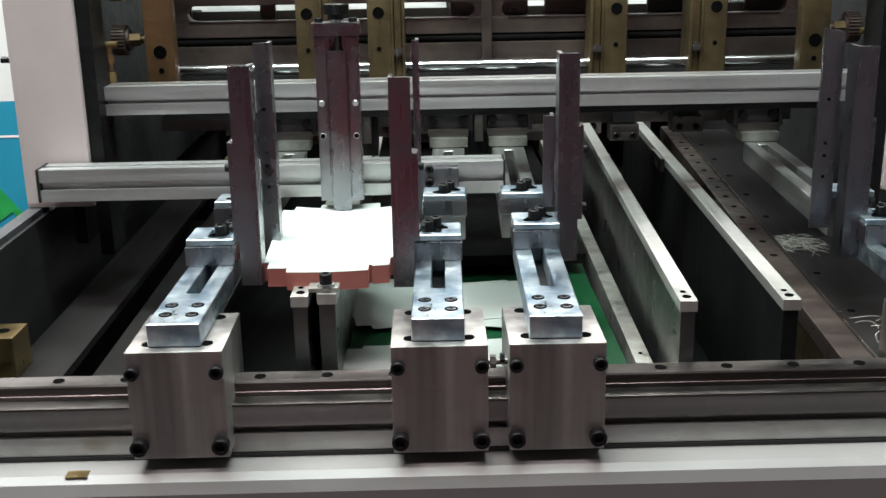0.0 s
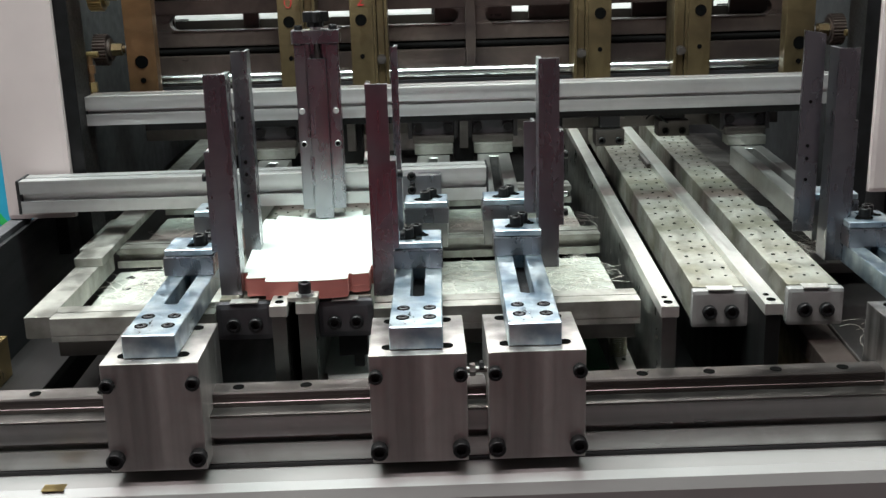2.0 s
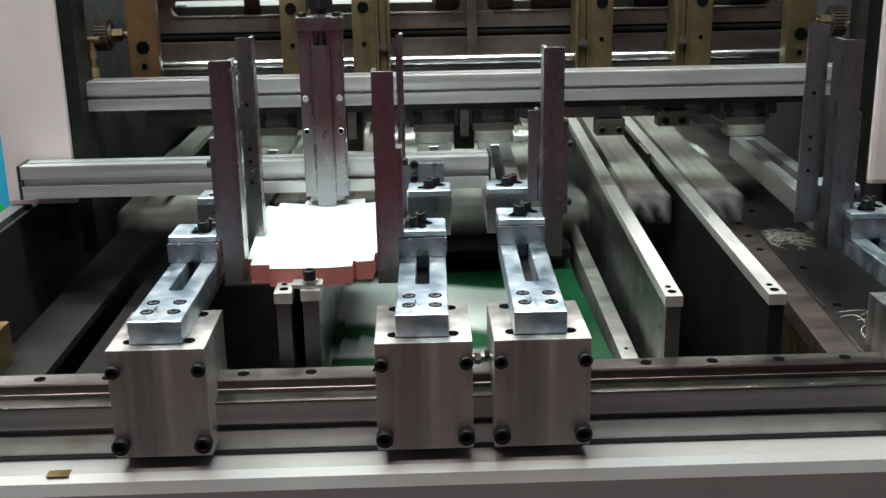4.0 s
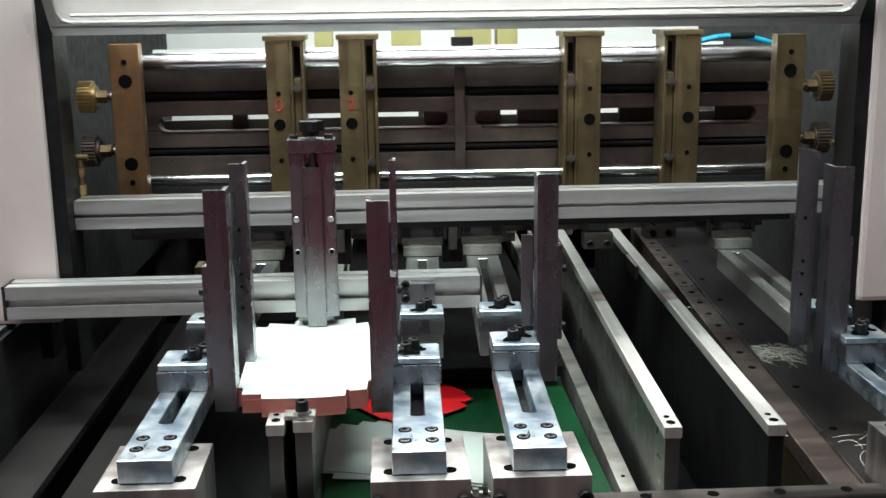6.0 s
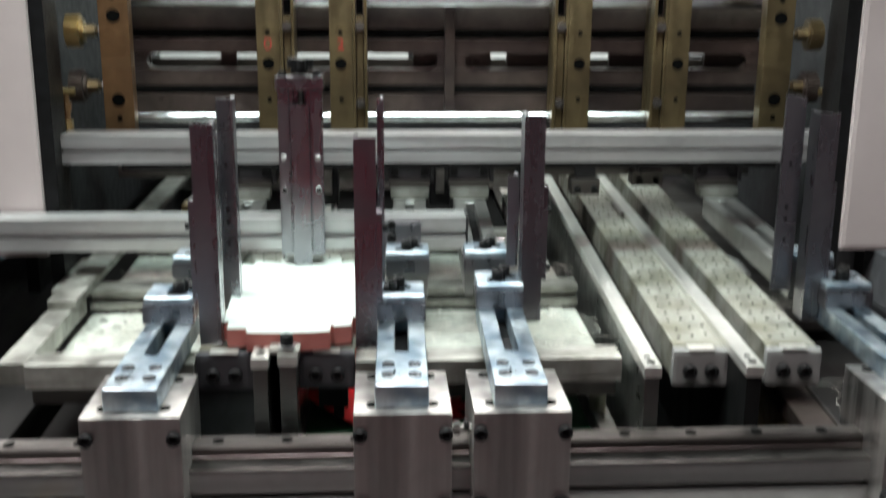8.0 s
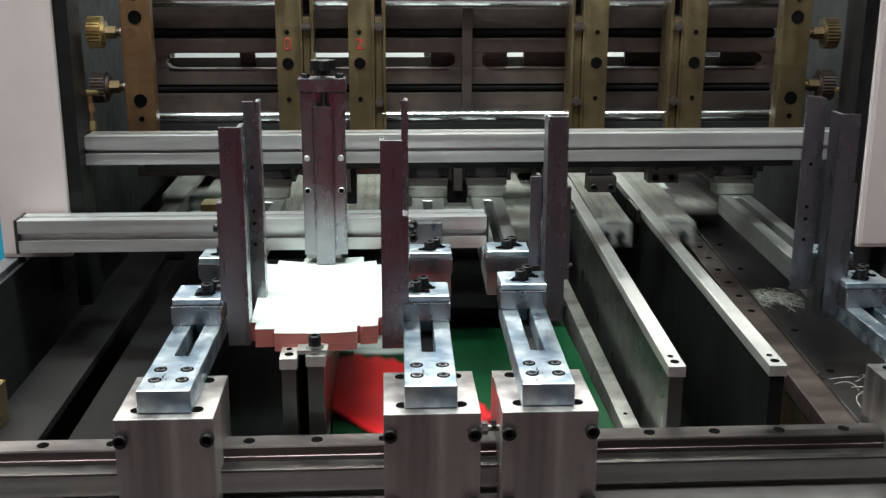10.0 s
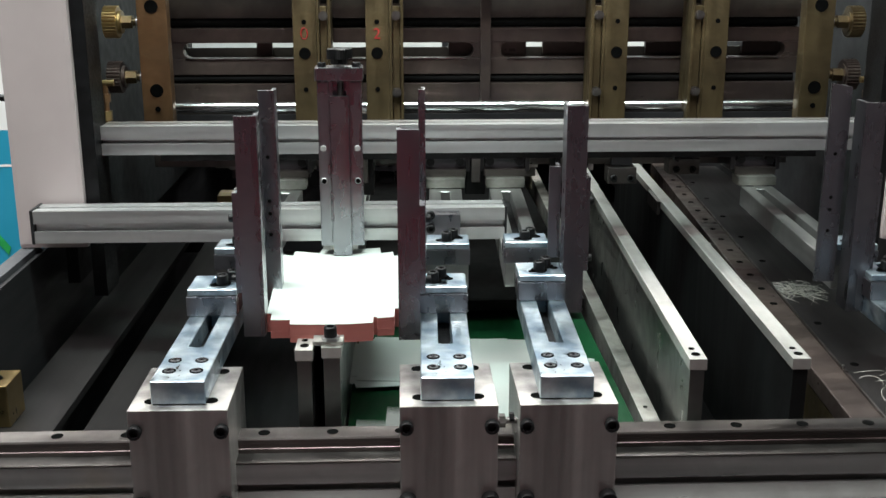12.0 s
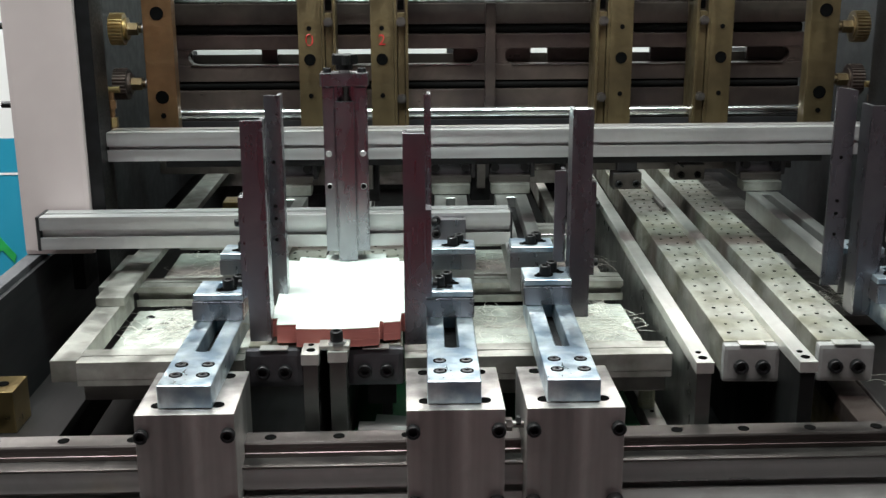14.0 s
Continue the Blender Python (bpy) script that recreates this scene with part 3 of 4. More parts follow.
part("back_plate", box(fresh(), -0.0244, 0.0244, 0.0123, 0.02, 1.082, 1.2695, 0.0008), POST, tower, "back plate of the column")
part("tongue", box(fresh(), -0.0105, 0.0105, -0.005, -0.0003, 1.0715, 1.2535, 0.0008), POST, tower, "sliding centre tongue")
part("side_strip", box(fresh(), -0.0235, -0.0118, -0.0035, -0.0003, 1.086, 1.2685, 0.0006), POST, tower)
part("side_strip", box(fresh(), 0.0118, 0.0235, -0.0035, -0.0003, 1.086, 1.2685, 0.0006), POST, tower)
part("head_plate", box(fresh(), -0.0265, 0.0265, -0.005, 0.024, 1.2698, 1.284, 0.0008), POST, tower, "head plate")
part("adjusting_screw", cyl(fresh(), 0.001, 0.004, 1.26, 0.0035, 0.019, "z", 12), GREASY, tower, "threaded adjusting screw in the notch")
part("spindle", cyl(fresh(), 0, 0.008, 1.2855, 0.006, 0.003), STEELX, tower)
lobes = [((0.0125 + 0.0028 * math.cos(5 * a)) * math.cos(a), 0.008 + (0.0125 + 0.0028 * math.cos(5 * a)) * math.sin(a)) for a in [k * math.pi / 20 for k in range(40)]]
bm = cyl(prism(fresh(), lobes, "z", 1.293, 1.3035), 0, 0.008, 1.29, 0.0095, 0.0058, "z", 12)
part("knob", bm, BLACK, tower, "black fluted knob")
for dx in (-0.019, 0.019):
    screw(tower, dx, 0.008, 1.284, "z", 0.0048, 0.005)
    for z in (1.195, 1.158):
        mesh = shared("tower_hole", lambda: cyl(fresh(), 0, 0, 0, 0.0028, 0.0008, "y"))
        if not mesh.materials:
            mesh.materials.append(HOLE)
        ringm = shared("tower_ring", lambda: cyl(fresh(), 0, 0, 0, 0.0039, 0.0012, "y", 16, 0.003))
        if not ringm.materials:
            ringm.materials.append(ALU)
        o = new("hole_rim", ringm)
        o.parent = tower
        o.matrix_basis = pose(dx, -0.0036, z)
        if z > 1.18:
            continue
        o = new("hole", mesh)
        o.parent = tower
        o.matrix_basis = pose(dx, -0.0042, z)
part("clamp", box(fresh(), -0.02, 0.02, 0.0202, 0.0248, 1.082, 1.119, 0.0005), POST, tower)

# ---- guide strips ----


def strip(x, y, w, length, rz, wall, label):
    s = thing("guide_strip", label, "guide strip", x, y, 0, -rz, "guide strips in the bed")
    part("cap", box(fresh(), -w / 2, w / 2, 0, length, 1.045, 1.0555, 0.0006), STRIP, s, "bright milled cap strip")
    part("web", box(fresh(), -w / 2 + 0.0015, w / 2 - 0.0015, 0.002, length, 0.88, 1.0448, 0.0006), wall, s, "upright web plate")
    for k, (dx, dy, r) in enumerate(((0, 0.012, 0.0042), (-0.001, 0.026, 0.0028))):
        h = part("hole", disc(r), HOLE, s)
        h.matrix_basis = pose(dx, dy, 1.0555)
    return s


strip(0.2480, 0.020, 0.0162, 1.0, 2.4, WEB, "bright milled guide strip on a tall steel web")
# The second web has the shade of the pit in its colour.
jointed = strip(0.3415, 0.018, 0.0165, 1.05, 2.3, SHADEDWEB, "bright milled guide strip on a tall steel web")
part("joint_block", box(fresh(), -0.0135, -0.0085, 0.62, 0.70, 1.035, 1.0545, 0.0008), GREASY, jointed, "small joint block beside the strip")
strip(-0.1085, 0.056, 0.0165, 0.75, 0.5, WEB, "milled guide strip under the card stack")
s4 = strip(-0.0835, 0.062, 0.0185, 0.75, 0.5, WEB, "milled guide strip with a screw stop under the card stack")
part("stop_plate", box(fresh(), -0.0175, 0.011, 0.004, 0.022, 1.0558, 1.060, 0.0008), FRAME, s4, "small bent stop plate")
part("washer", cyl(fresh(), -0.001, 0.010, 1.0615, 0.0085, 0.0028), STEELX, s4, "bright washer")
screw(s4, -0.001, 0.010, 1.063, "z", 0.006, 0.010)

# ---- card stack ----


def card_outline(seed=0):
    """A die-cut card blank: a wide middle with notched corners and a slightly bowed front."""
    pts = [(-0.039, 0.0), (-0.02, -0.0015), (0.0, -0.002), (0.02, -0.001), (0.039, 0.002), (0.0395, 0.018), (0.0425, 0.018), (0.043, 0.014), (0.059, 0.017), (0.060, 0.040), (0.0655, 0.040), (0.066, 0.215), (0.058, 0.216), (0.057, 0.232), (0.043, 0.232), (0.042, 0.252), (-0.026, 0.252), (-0.027, 0.238), (-0.055, 0.238), (-0.056, 0.222), (-0.068, 0.221), (-0.064, 0.030), (-0.059, 0.030), (-0.0585, 0.012), (-0.0405, 0.012), (-0.040, 0.016)]
    return pts


stack = thing("card_stack", "stack of white die-cut card blanks with red edges", "card stack", -0.0845, 0.088, 0)
rnd = random.Random(5)
for k in range(30):
    dx, dy, a = rnd.gauss(0, 0.00008), rnd.gauss(0, 0.0001), rnd.gauss(0, 0.0006)
    z = 1.0515 + 0.00059 * k
    bm = prism(fresh(), [(x + dx - a * y, y + dy + a * x) for x, y in card_outline()], "z", z, z + 0.000585)
    part("card", bm, REDEDGE, stack)
top = prism(fresh(), card_outline(), "z", 1.0693, 1.0698)
for k in range(1, 12):
    bmesh.ops.bisect_plane(top, geom=top.verts[:] + top.edges[:] + top.faces[:], plane_co=(0, 0.021 * k, 0), plane_no=(0, 1, 0))
for k in range(-5, 6):
    bmesh.ops.bisect_plane(top, geom=top.verts[:] + top.edges[:] + top.faces[:], plane_co=(0.012 * k, 0, 0), plane_no=(1, 0, 0))
for v in top.verts:
    v.co.z += 0.0035 * (v.co.x / 0.06) ** 2 * min(1, max(0, v.co.y / 0.15)) + 0.0016 * max(0, (v.co.y - 0.19) / 0.06) ** 2
part("top_card", top, CARD, stack, "white top card, slightly bowed")

part("thread_end", tangle(-0.085, 0.062, 1.0612, 0.012, 0.006, 4, 77), THREAD, s4, "loose thread end by the screw")

# ---- delivery belt and loose cards ----
belt = thing("delivery_belt", "green conveyor belt running below the bed", "conveyor belt")
part("belt", box(fresh(), -0.072, 0.212, 0.10, 1.9, 0.952, 0.957, 0), BELT, belt)
part("roller", cyl(fresh(), 0.07, 0.10, 0.9445, 0.0125, 0.284, "x", 24), BELT, belt, "belt turning over its front roller")
rail_r = part("side_rail", box(fresh(), -0.0085, 0.0085, 0.0, 1.8, 0.93, 0.965, 0.001), FRAME, belt, "bright side rail of the belt")
rail_r.matrix_basis = pose(0.2245, 0.05, 0, 0, 0, -1.3)
part("side_rail", box(fresh(), -0.088, -0.075, 0.08, 1.8, 0.93, 0.963, 0.001), STRIP, belt, "bright side rail of the belt")
# Added black sheet: stands for the shade on the rear of the belt.
part("hood", box(fresh(), -0.073, 0.211, 0.41, 1.9, 0.982, 0.985, 0), DEEPBLACK, belt, "black sheet added for the shade over the rear of the belt")
part("belt_shade_front", box(fresh(), -0.073, 0.211, 0.406, 0.4098, 0.972, 0.985, 0), DEEPBLACK, belt, "black sheet added for the shade over the rear of the belt")
h = part("hole", disc(0.0022), HOLE, rail_r)
h.matrix_basis = pose(0, 0.07, 0.965)


def loose_cards(label, mats, turns, shifts):
    """A few blanks that slid over one another on the belt; the first lies lowest."""
    g = thing("loose_cards", label, "cards", 0, 0, 0, 0, "loose cards on the belt")
    for k, (a, (dx, dy)) in enumerate(zip(turns, shifts)):
        c, s = math.cos(radians(a)), math.sin(radians(a))
        pts = [((x * c - (y - 0.125) * s) + dx, (x * s + (y - 0.125) * c) + dy) for x, y in card_outline()]
        part("card", prism(fresh(), pts, "z", 0.001 * k, 0.001 * k + 0.0006), mats[k % len(mats)], g)
    return g


WHITECARDS, REDCARDS = "white die-cut cards fanned out on the green belt", "red-faced die-cut card lying on the green belt"
LOOSE = [
    loose_cards(WHITECARDS, [CARD], (88, 96), ((0.030, 0.0), (0.040, 0.008))),
    loose_cards(WHITECARDS, [CARD], (72, 99), ((0.022, 0.0), (0.035, -0.006))),
    loose_cards(WHITECARDS, [CARD], (66, 80, 73), ((0.038, 0.008), (0.042, -0.004), (0.036, 0.002))),
    loose_cards(REDCARDS, [REDFACE], (34,), ((-0.014, -0.012),)),
    loose_cards(WHITECARDS, [CARD], (3, -4), ((-0.022, 0.0), (-0.016, 0.014))),
    loose_cards(WHITECARDS, [CARD], (93, 85, -8), ((0.025, 0.0), (0.034, 0.004), (0.12, -0.085))),
]

# ---- feed carriage ----
carriage = thing("feed_carriage", "sliding feed carriage of alloy bars with four perforated suction beams", "machine carriage")
part("side_arm", box(fresh(), -0.357, -0.331, 0.092, 0.315, 1.018, 1.040, 0.001), FRAME, carriage, "flat side arm")
part("side_arm", box(fresh(), -0.357, -0.326, 0.255, 1.08, 1.0405, 1.050, 0.001), FRAME, carriage, "raised side arm")
part("side_bracket", box(fresh(), -0.3745, -0.3625, 0.33, 0.47, 1.030, 1.0395, 0.001), FRAME, carriage, "narrow bracket")
for y, lips, slot, top in ((0.085, [0.006], 0.0008, 0.0016), (0.325, [0.0125], 0.0085, 0.0035), (0.575, [0.0125], 0.0085, 0.0035)):
    for x0, x1 in ((-0.3305, -0.1735), (-0.0215, 0.2345)):
        outline = [(yy + y, zz + 1.0165) for yy, zz in slot_profile(0.036, 0.0235, lips, slot, 0.010 if slot > 0.002 else 0.001, top)]
        part("cross_bar", prism(fresh(), outline, "x", x0, x1), FRAME, carriage, "slotted alloy cross bar")
for x0, x1 in ((-0.328, -0.185), (-0.012, 0.232)):
    for y0, y1 in ((0.122, 0.324), (0.362, 0.574)):
        part("infill_plate", box(fresh(), x0, x1, y0, y1, 1.006, 1.012, 0.0008), DUSTY, carriage, "dusty infill plate")
    part("front_skirt", box(fresh(), x0, x1, 0.095, 0.12, 0.998, 1.016, 0.001), GREASY, carriage, "dark lower skirt plate")
for x, y in ((-0.305, 0.26), (-0.29, 0.275), (-0.31, 0.30), (-0.285, 0.29), (-0.265, 0.265)):
    flush(carriage, x, y, 1.012, 0.005)
part("right_tray", box(fresh(), 0.447, 0.545, 0.27, 1.08, 1.0, 1.012, 0.001), GREASY, carriage, "greasy brown side tray")
part("paper_scrap", prism(fresh(), [(0.455, 0.47), (0.475, 0.56), (0.495, 0.53), (0.49, 0.46)], "z", 1.0122, 1.0126), CARD, carriage, "small scrap of card")
part("yoke", box(fresh(), -0.36, 0.5, 1.081, 1.12, 1.0, 1.05, 0.001), FRAME, carriage, "rear yoke of the carriage")
part("cross_shaft", cyl(fresh(), 0.085, 0.58, 1.03, 0.006, 0.29, "x"), CHROME, carriage, "bright cross shaft")


def suction_beam(x0, x1, y0, mat_end, rows, rz=0.0, L=0.98):
    b = new("suction_beam")
    b.parent = carriage
    b.matrix_basis = pose((x0 + x1) / 2, y0, 0, 0, 0, -rz)
    w = x1 - x0
    part("beam", box(fresh(), -w / 2, w / 2, 0.012, L, 1.012, 1.048, 0.0012), CAST, b, "perforated alloy beam, worn and oily")
    part("end_block", box(fresh(), -w / 2 - 0.0025, w / 2 + 0.0025, 0.0, 0.0118, 1.010, 1.0475, 0.004 if mat_end is NYLON else 0.0058), mat_end, b, "end block with two black screws")
    for dx in (-0.0105, 0.0105):
        screw(b, dx, 0.0, 1.0265, "-y", 0.0068, 0.006)
    part("front_lip", box(fresh(), -w / 2 + 0.012, w / 2 - 0.012, -0.0012, 0.0116, 1.0477, 1.0488, 0), STRIP, b, "thin bright lip")
    bm = fresh()
    k = 0
    y = 0.035
    while y < L - 0.02:
        for i in range(rows):
            x = -w / 2 + w * (i + 0.7) / (rows + 0.4)
            xx, yy = x + 0.003 * (k % 2), y + 0.005 * i
            cyl(bm, xx, yy, 1.0481, 0.0015 if (i + k) % 3 else 0.0021, 0.0008, "z", 8)
        y += 0.026
        k += 1
    part("perforation", bm, HOLE, b, "rows of dark suction holes")["kind"] = "stuff"
    return b


suction_beam(0.2865, 0.3355, 0.083, NYLON, 3, 2.6)
suction_beam(0.3775, 0.4265, 0.081, NYLON, 3, 2.7)
suction_beam(-0.171, -0.1205, 0.09, DARKMETAL, 3, 0.4, 0.43)
suction_beam(-0.0735, -0.0245, 0.09, DARKMETAL, 3, 0.4, 0.43)
part("hanging_bracket", box(fresh(), -0.058, -0.03, 0.105, 0.125, 0.985, 1.006, 0.001), BLACK, carriage, "black sensor bracket")
part("hanging_bracket", box(fresh(), -0.044, -0.034, 0.108, 0.122, 0.972, 0.985, 0.001), BLACK, carriage, "black sensor bracket")
for i, (cx, cy, rx, ry, n) in enumerate(((-0.275, 0.26, 0.06, 0.08, 130), (-0.26, 0.50, 0.06, 0.07, 60), (0.185, 0.26, 0.05, 0.08, 220), (0.19, 0.50, 0.045, 0.06, 110), (0.06, 0.26, 0.05, 0.08, 80), (0.07, 0.50, 0.05, 0.06, 50), (0.495, 0.33, 0.03, 0.04, 60))):
    part("thread_waste", tangle(cx, cy, 1.0125, rx, ry, n, 20 + i), THREAD, carriage, "loose pale thread ends lying on the carriage")["kind"] = "stuff"
bm = fresh()
prev = None
for k in range(240):
    a = k * 0.5
    c = (0.222 + 0.008 * math.cos(a), 0.13, 0.966 + 0.04 * k / 240 + 0.0)
    c = (c[0], 0.13 + 0.008 * math.sin(a), c[2])
    ring = [bm.verts.new((c[0] + 0.0009 * math.cos(q) * math.cos(a), c[1] + 0.0009 * math.cos(q) * math.sin(a), c[2] + 0.0009 * math.sin(q))) for q in (0, 2.1, 4.2)]
    if prev:
        for i in range(3):
            bm.faces.new((prev[i], prev[(i + 1) % 3], ring[(i + 1) % 3], ring[i]))
    prev = ring
part("spring", bm, SPRING, carriage, "coil spring below the carriage")

# ---- head of the machine ----


def side_column(name, x0, x1, lining, inner, label):
    c = thing(name, label, "machine column")
    part("panel", box(fresh(), x0, x1, 0.39, 0.45, 1.0625, 1.9, 0.006), WHITE, c, "white enamelled panel")
    part("edge_lining", box(fresh(), *lining, 0.396, 0.45, 1.0, 1.9, 0.0008), BLACK, c, "black edge lining")
    if x0 < 0:
        for z in (1.238, 1.33):
            part("hinge_pin", cyl(fresh(), x0 - 0.012, 0.43, z, 0.004, 0.022, "x", 12), BLACK, c, "black hinge pin")
    # The shade inside the column is put into this wall's colour.
    part("inner_wall", box(fresh(), *inner, 0.451, 1.6, 1.0, 1.9, 0.0008), INNER, c, "inner wall darkened for the shade beside the head")
    return c


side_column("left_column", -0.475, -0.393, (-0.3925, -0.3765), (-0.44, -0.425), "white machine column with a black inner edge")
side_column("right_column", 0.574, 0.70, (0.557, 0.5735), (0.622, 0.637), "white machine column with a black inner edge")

head = thing("clamping_bridge", "oily brown head plate with chromed rods across it", "machine head")
for z0, z1 in ((1.15, 1.2275), (1.2395, 1.262), (1.283, 1.303), (1.3165, 1.345)):
    part("band", box(fresh(), -0.345, 0.54, 0.64, 0.66, z0, z1, 0.0015), BROWN, head, "oily brown plate band")
for z0, z1 in ((1.2277, 1.2393), (1.3032, 1.3163)):
    part("groove", box(fresh(), -0.345, 0.54, 0.655, 0.66, z0, z1, 0), HOLE, head, "dark groove")
    part("screw_rod", cyl(fresh(), 0.0975, 0.646, (z0 + z1) / 2, 0.0054, 0.88, "x", 14), DEEPBLACK, head, "dark threaded rod")


def slot_end(x0, x1, left, right):
    """A web between two slots, its ends hollowed to the slots' round."""
    arc = [k * math.pi / 8 for k in range(9)]
    if left:
        pts = [(x0 - 0.0104 + 0.0104 * math.sin(a), 1.2726 - 0.0104 * math.cos(a)) for a in reversed(arc)]
    else:
        pts = [(x0, 1.2828), (x0, 1.2622)]
    if right:
        pts += [(x1 + 0.0104 - 0.0104 * math.sin(a), 1.2726 - 0.0104 * math.cos(a)) for a in arc]
    else:
        pts += [(x1, 1.2622), (x1, 1.2828)]
    part("web", prism(fresh(), pts, "y", 0.6405, 0.6595), BROWN, head)


slot_end(-0.345, -0.315, False, True)
slot_end(0.085, 0.122, True, True)
slot_end(0.522, 0.54, True, False)
for x0, x1 in ((-0.312, 0.076), (0.131, 0.513)):
    part("slot_lip", box(fresh(), x0, x1, 0.6385, 0.6399, 1.2606, 1.2621, 0.0003), CHROME, head, "bright worn lower lip of the slot")
part("spine", box(fresh(), 0.094, 0.108, 0.632, 0.6398, 1.19, 1.345, 0.001), BROWN, head)
for y, z, r, m in ((0.615, 1.358, 0.012, CHROME), (0.605, 1.2, 0.007, CHROME)):
    part("rod", cyl(fresh(), 0.0975, y, z, r, 0.88, "x", 24), m, head, "horizontal rod")
part("lower_beam", box(fresh(), -0.345, 0.54, 0.60, 0.63, 1.168, 1.191, 0.001), PIT, head, "dark lower beam")


def end_plate(x, mat, label):
    e = thing("end_plate", label, "end plate", x, 0.515, 0, 0, "end plates of the head")
    part("plate", box(fresh(), -0.0185, 0.0185, 0.0, 0.022, 1.172, 1.385, 0.0012), mat, e)
    for dz, r in ((1.2345, 0.0085), (1.339, 0.0085), (1.211, 0.0035), (1.3625, 0.0035)):
        h = part("hole", cyl(fresh(), 0, 0, 0, r, 0.001, "y", 18), HOLE, e)
        h.matrix_basis = pose(0, -0.0002, dz)
    return e


end_plate(-0.3265, COPPERY, "coppery zinc-plated end plate with round holes")
end_plate(0.5205, ZINC, "yellow zinc-plated end plate with round holes")


def clamp(x, flip, mark=""):
    c = thing("gripper_clamp", "yellow zinc-plated clamp with a slotted side", "clamp", x, 0.585, 0, 0, "clamps on the head rods")
    s = -1 if flip else 1
    part("body", box(fresh(), *sorted((-0.025 * s, 0.006 * s)), 0.0, 0.06, 1.172, 1.384, 0.0012), ZINC, c, "yellow zinc-plated body")
    part("slot_cheek", box(fresh(), *sorted((0.0062 * s, 0.010 * s)), 0.0, 0.05, 1.172, 1.384, 0.0006), ZINC, c)
    part("slot_cheek", box(fresh(), *sorted((0.021 * s, 0.025 * s)), 0.0, 0.05, 1.172, 1.384, 0.0006), ZINC, c)
    part("slot_back", box(fresh(), *sorted((0.0102 * s, 0.0208 * s)), 0.0135, 0.05, 1.172, 1.383, 0.0), BROWN, c, "dark slot")
    part("slider", box(fresh(), *sorted((0.0108 * s, 0.0202 * s)), 0.004, 0.0133, 1.175, 1.325, 0.0008), ZINC, c, "narrow slider in the slot")
    part("cap", box(fresh(), -0.028, 0.028, -0.003, 0.06, 1.3842, 1.391, 0.001), ZINC, c, "cap plate")
    part("slot_opening", box(fresh(), *sorted((0.0115 * s, 0.0195 * s)), 0.0122, 0.0134, 1.338, 1.376, 0), HOLE, c, "dark opening above the slider")
    part("slider_end", box(fresh(), *sorted((0.0106 * s, 0.0204 * s)), 0.001, 0.0133, 1.3255, 1.335, 0.001), ZINC, c, "slider end block")
    for z in (1.323, 1.2215):
        head_screw = part("pan_screw", cyl(cyl(fresh(), 0, -0.004, 0, 0.0062, 0.008, "y", 16), 0, -0.0085, 0, 0.0044, 0.003, "y", 12), GREASY, c, "greasy pan-head screw")
        head_screw.matrix_basis = pose(0.0155 * s, 0.004, z)
    for z, r in ((1.274, 0.0078), (1.315, 0.0032), (1.226, 0.0032)):
        h = part("hole", cyl(fresh(), 0, 0, 0, r, 0.001, "y", 18), HOLE, c)
        h.matrix_basis = pose(-0.010 * s, -0.0002, z)
    if mark:
        data = bpy.data.curves.new("marker_text", "FONT")
        data.body, data.size, data.extrude, data.align_x = mark, 0.02, 0.0002, "CENTER"
        data.materials.append(INK)
        t = new("marker_number", data)
        t.parent = c
        t.matrix_basis = pose(-0.010 * s, -0.0006, 1.293, 90, 0, 0)
        t["label"] = "red hand-marked number"
    return c


first = clamp(-0.1335, False)
clamp(-0.0375, False, "2")
clamp(0.2635, True)
clamp(0.3985, True)
def gear(x, z, dark):
    g = thing("worm_gear", "dark toothed wheel on a short brass shaft", "gear", x, 0.55, z, 0, "gears beside the head")
    pts = []
    for i in range(112):
        r = 0.0205 if i % 4 < 2 else 0.0188
        pts += [(r * math.cos(2 * math.pi * i / 112), r * math.sin(2 * math.pi * i / 112))]
    side = 1 if x < 0 else -1
    part("wheel", prism(fresh(), pts, "x", -0.010, 0.007), dark, g, "finely toothed wheel")
    part("flange", cyl(fresh(), side * 0.0095, 0, 0, 0.0145, 0.004, "x", 28), dark, g, "turned flange")
    part("collar", cyl(fresh(), side * 0.034, 0, 0, 0.0065, 0.009, "x", 18), STEELX, g, "bright shaft collar")
    part("hub", cyl(fresh(), side * 0.018, 0, 0, 0.009, 0.014, "x", 6), ZINC, g, "brass hub nut")
    part("shaft", cyl(fresh(), side * 0.03, 0, 0, 0.005, 0.05, "x"), ZINC, g)
    return g


for x, z, m in ((-0.383, 1.318, BRASS), (-0.383, 1.248, BROWN), (0.580, 1.316, ZINC), (0.580, 1.247, BROWN)):
    gear(x, z, m)
for x in (-0.379, 0.572):
    f = thing("oil_fitting", "small copper oil fitting on the inner wall", "fitting", x, 0.47, 1.212)
    part("tube", cyl(fresh(), 0, 0, 0.014, 0.0036, 0.05), COPPERY, f)
    part("nut", cyl(fresh(), 0, 0, -0.002, 0.0068, 0.012, "z", 6), BRASS, f)
    part("nut", cyl(fresh(), 0, 0, 0.02, 0.0062, 0.010, "z", 6), COPPERY, f)
    part("elbow", cyl(fresh(), 0.004 if x < 0 else -0.004, 0, 0.038, 0.004, 0.014, "x", 10), BRASS, f)

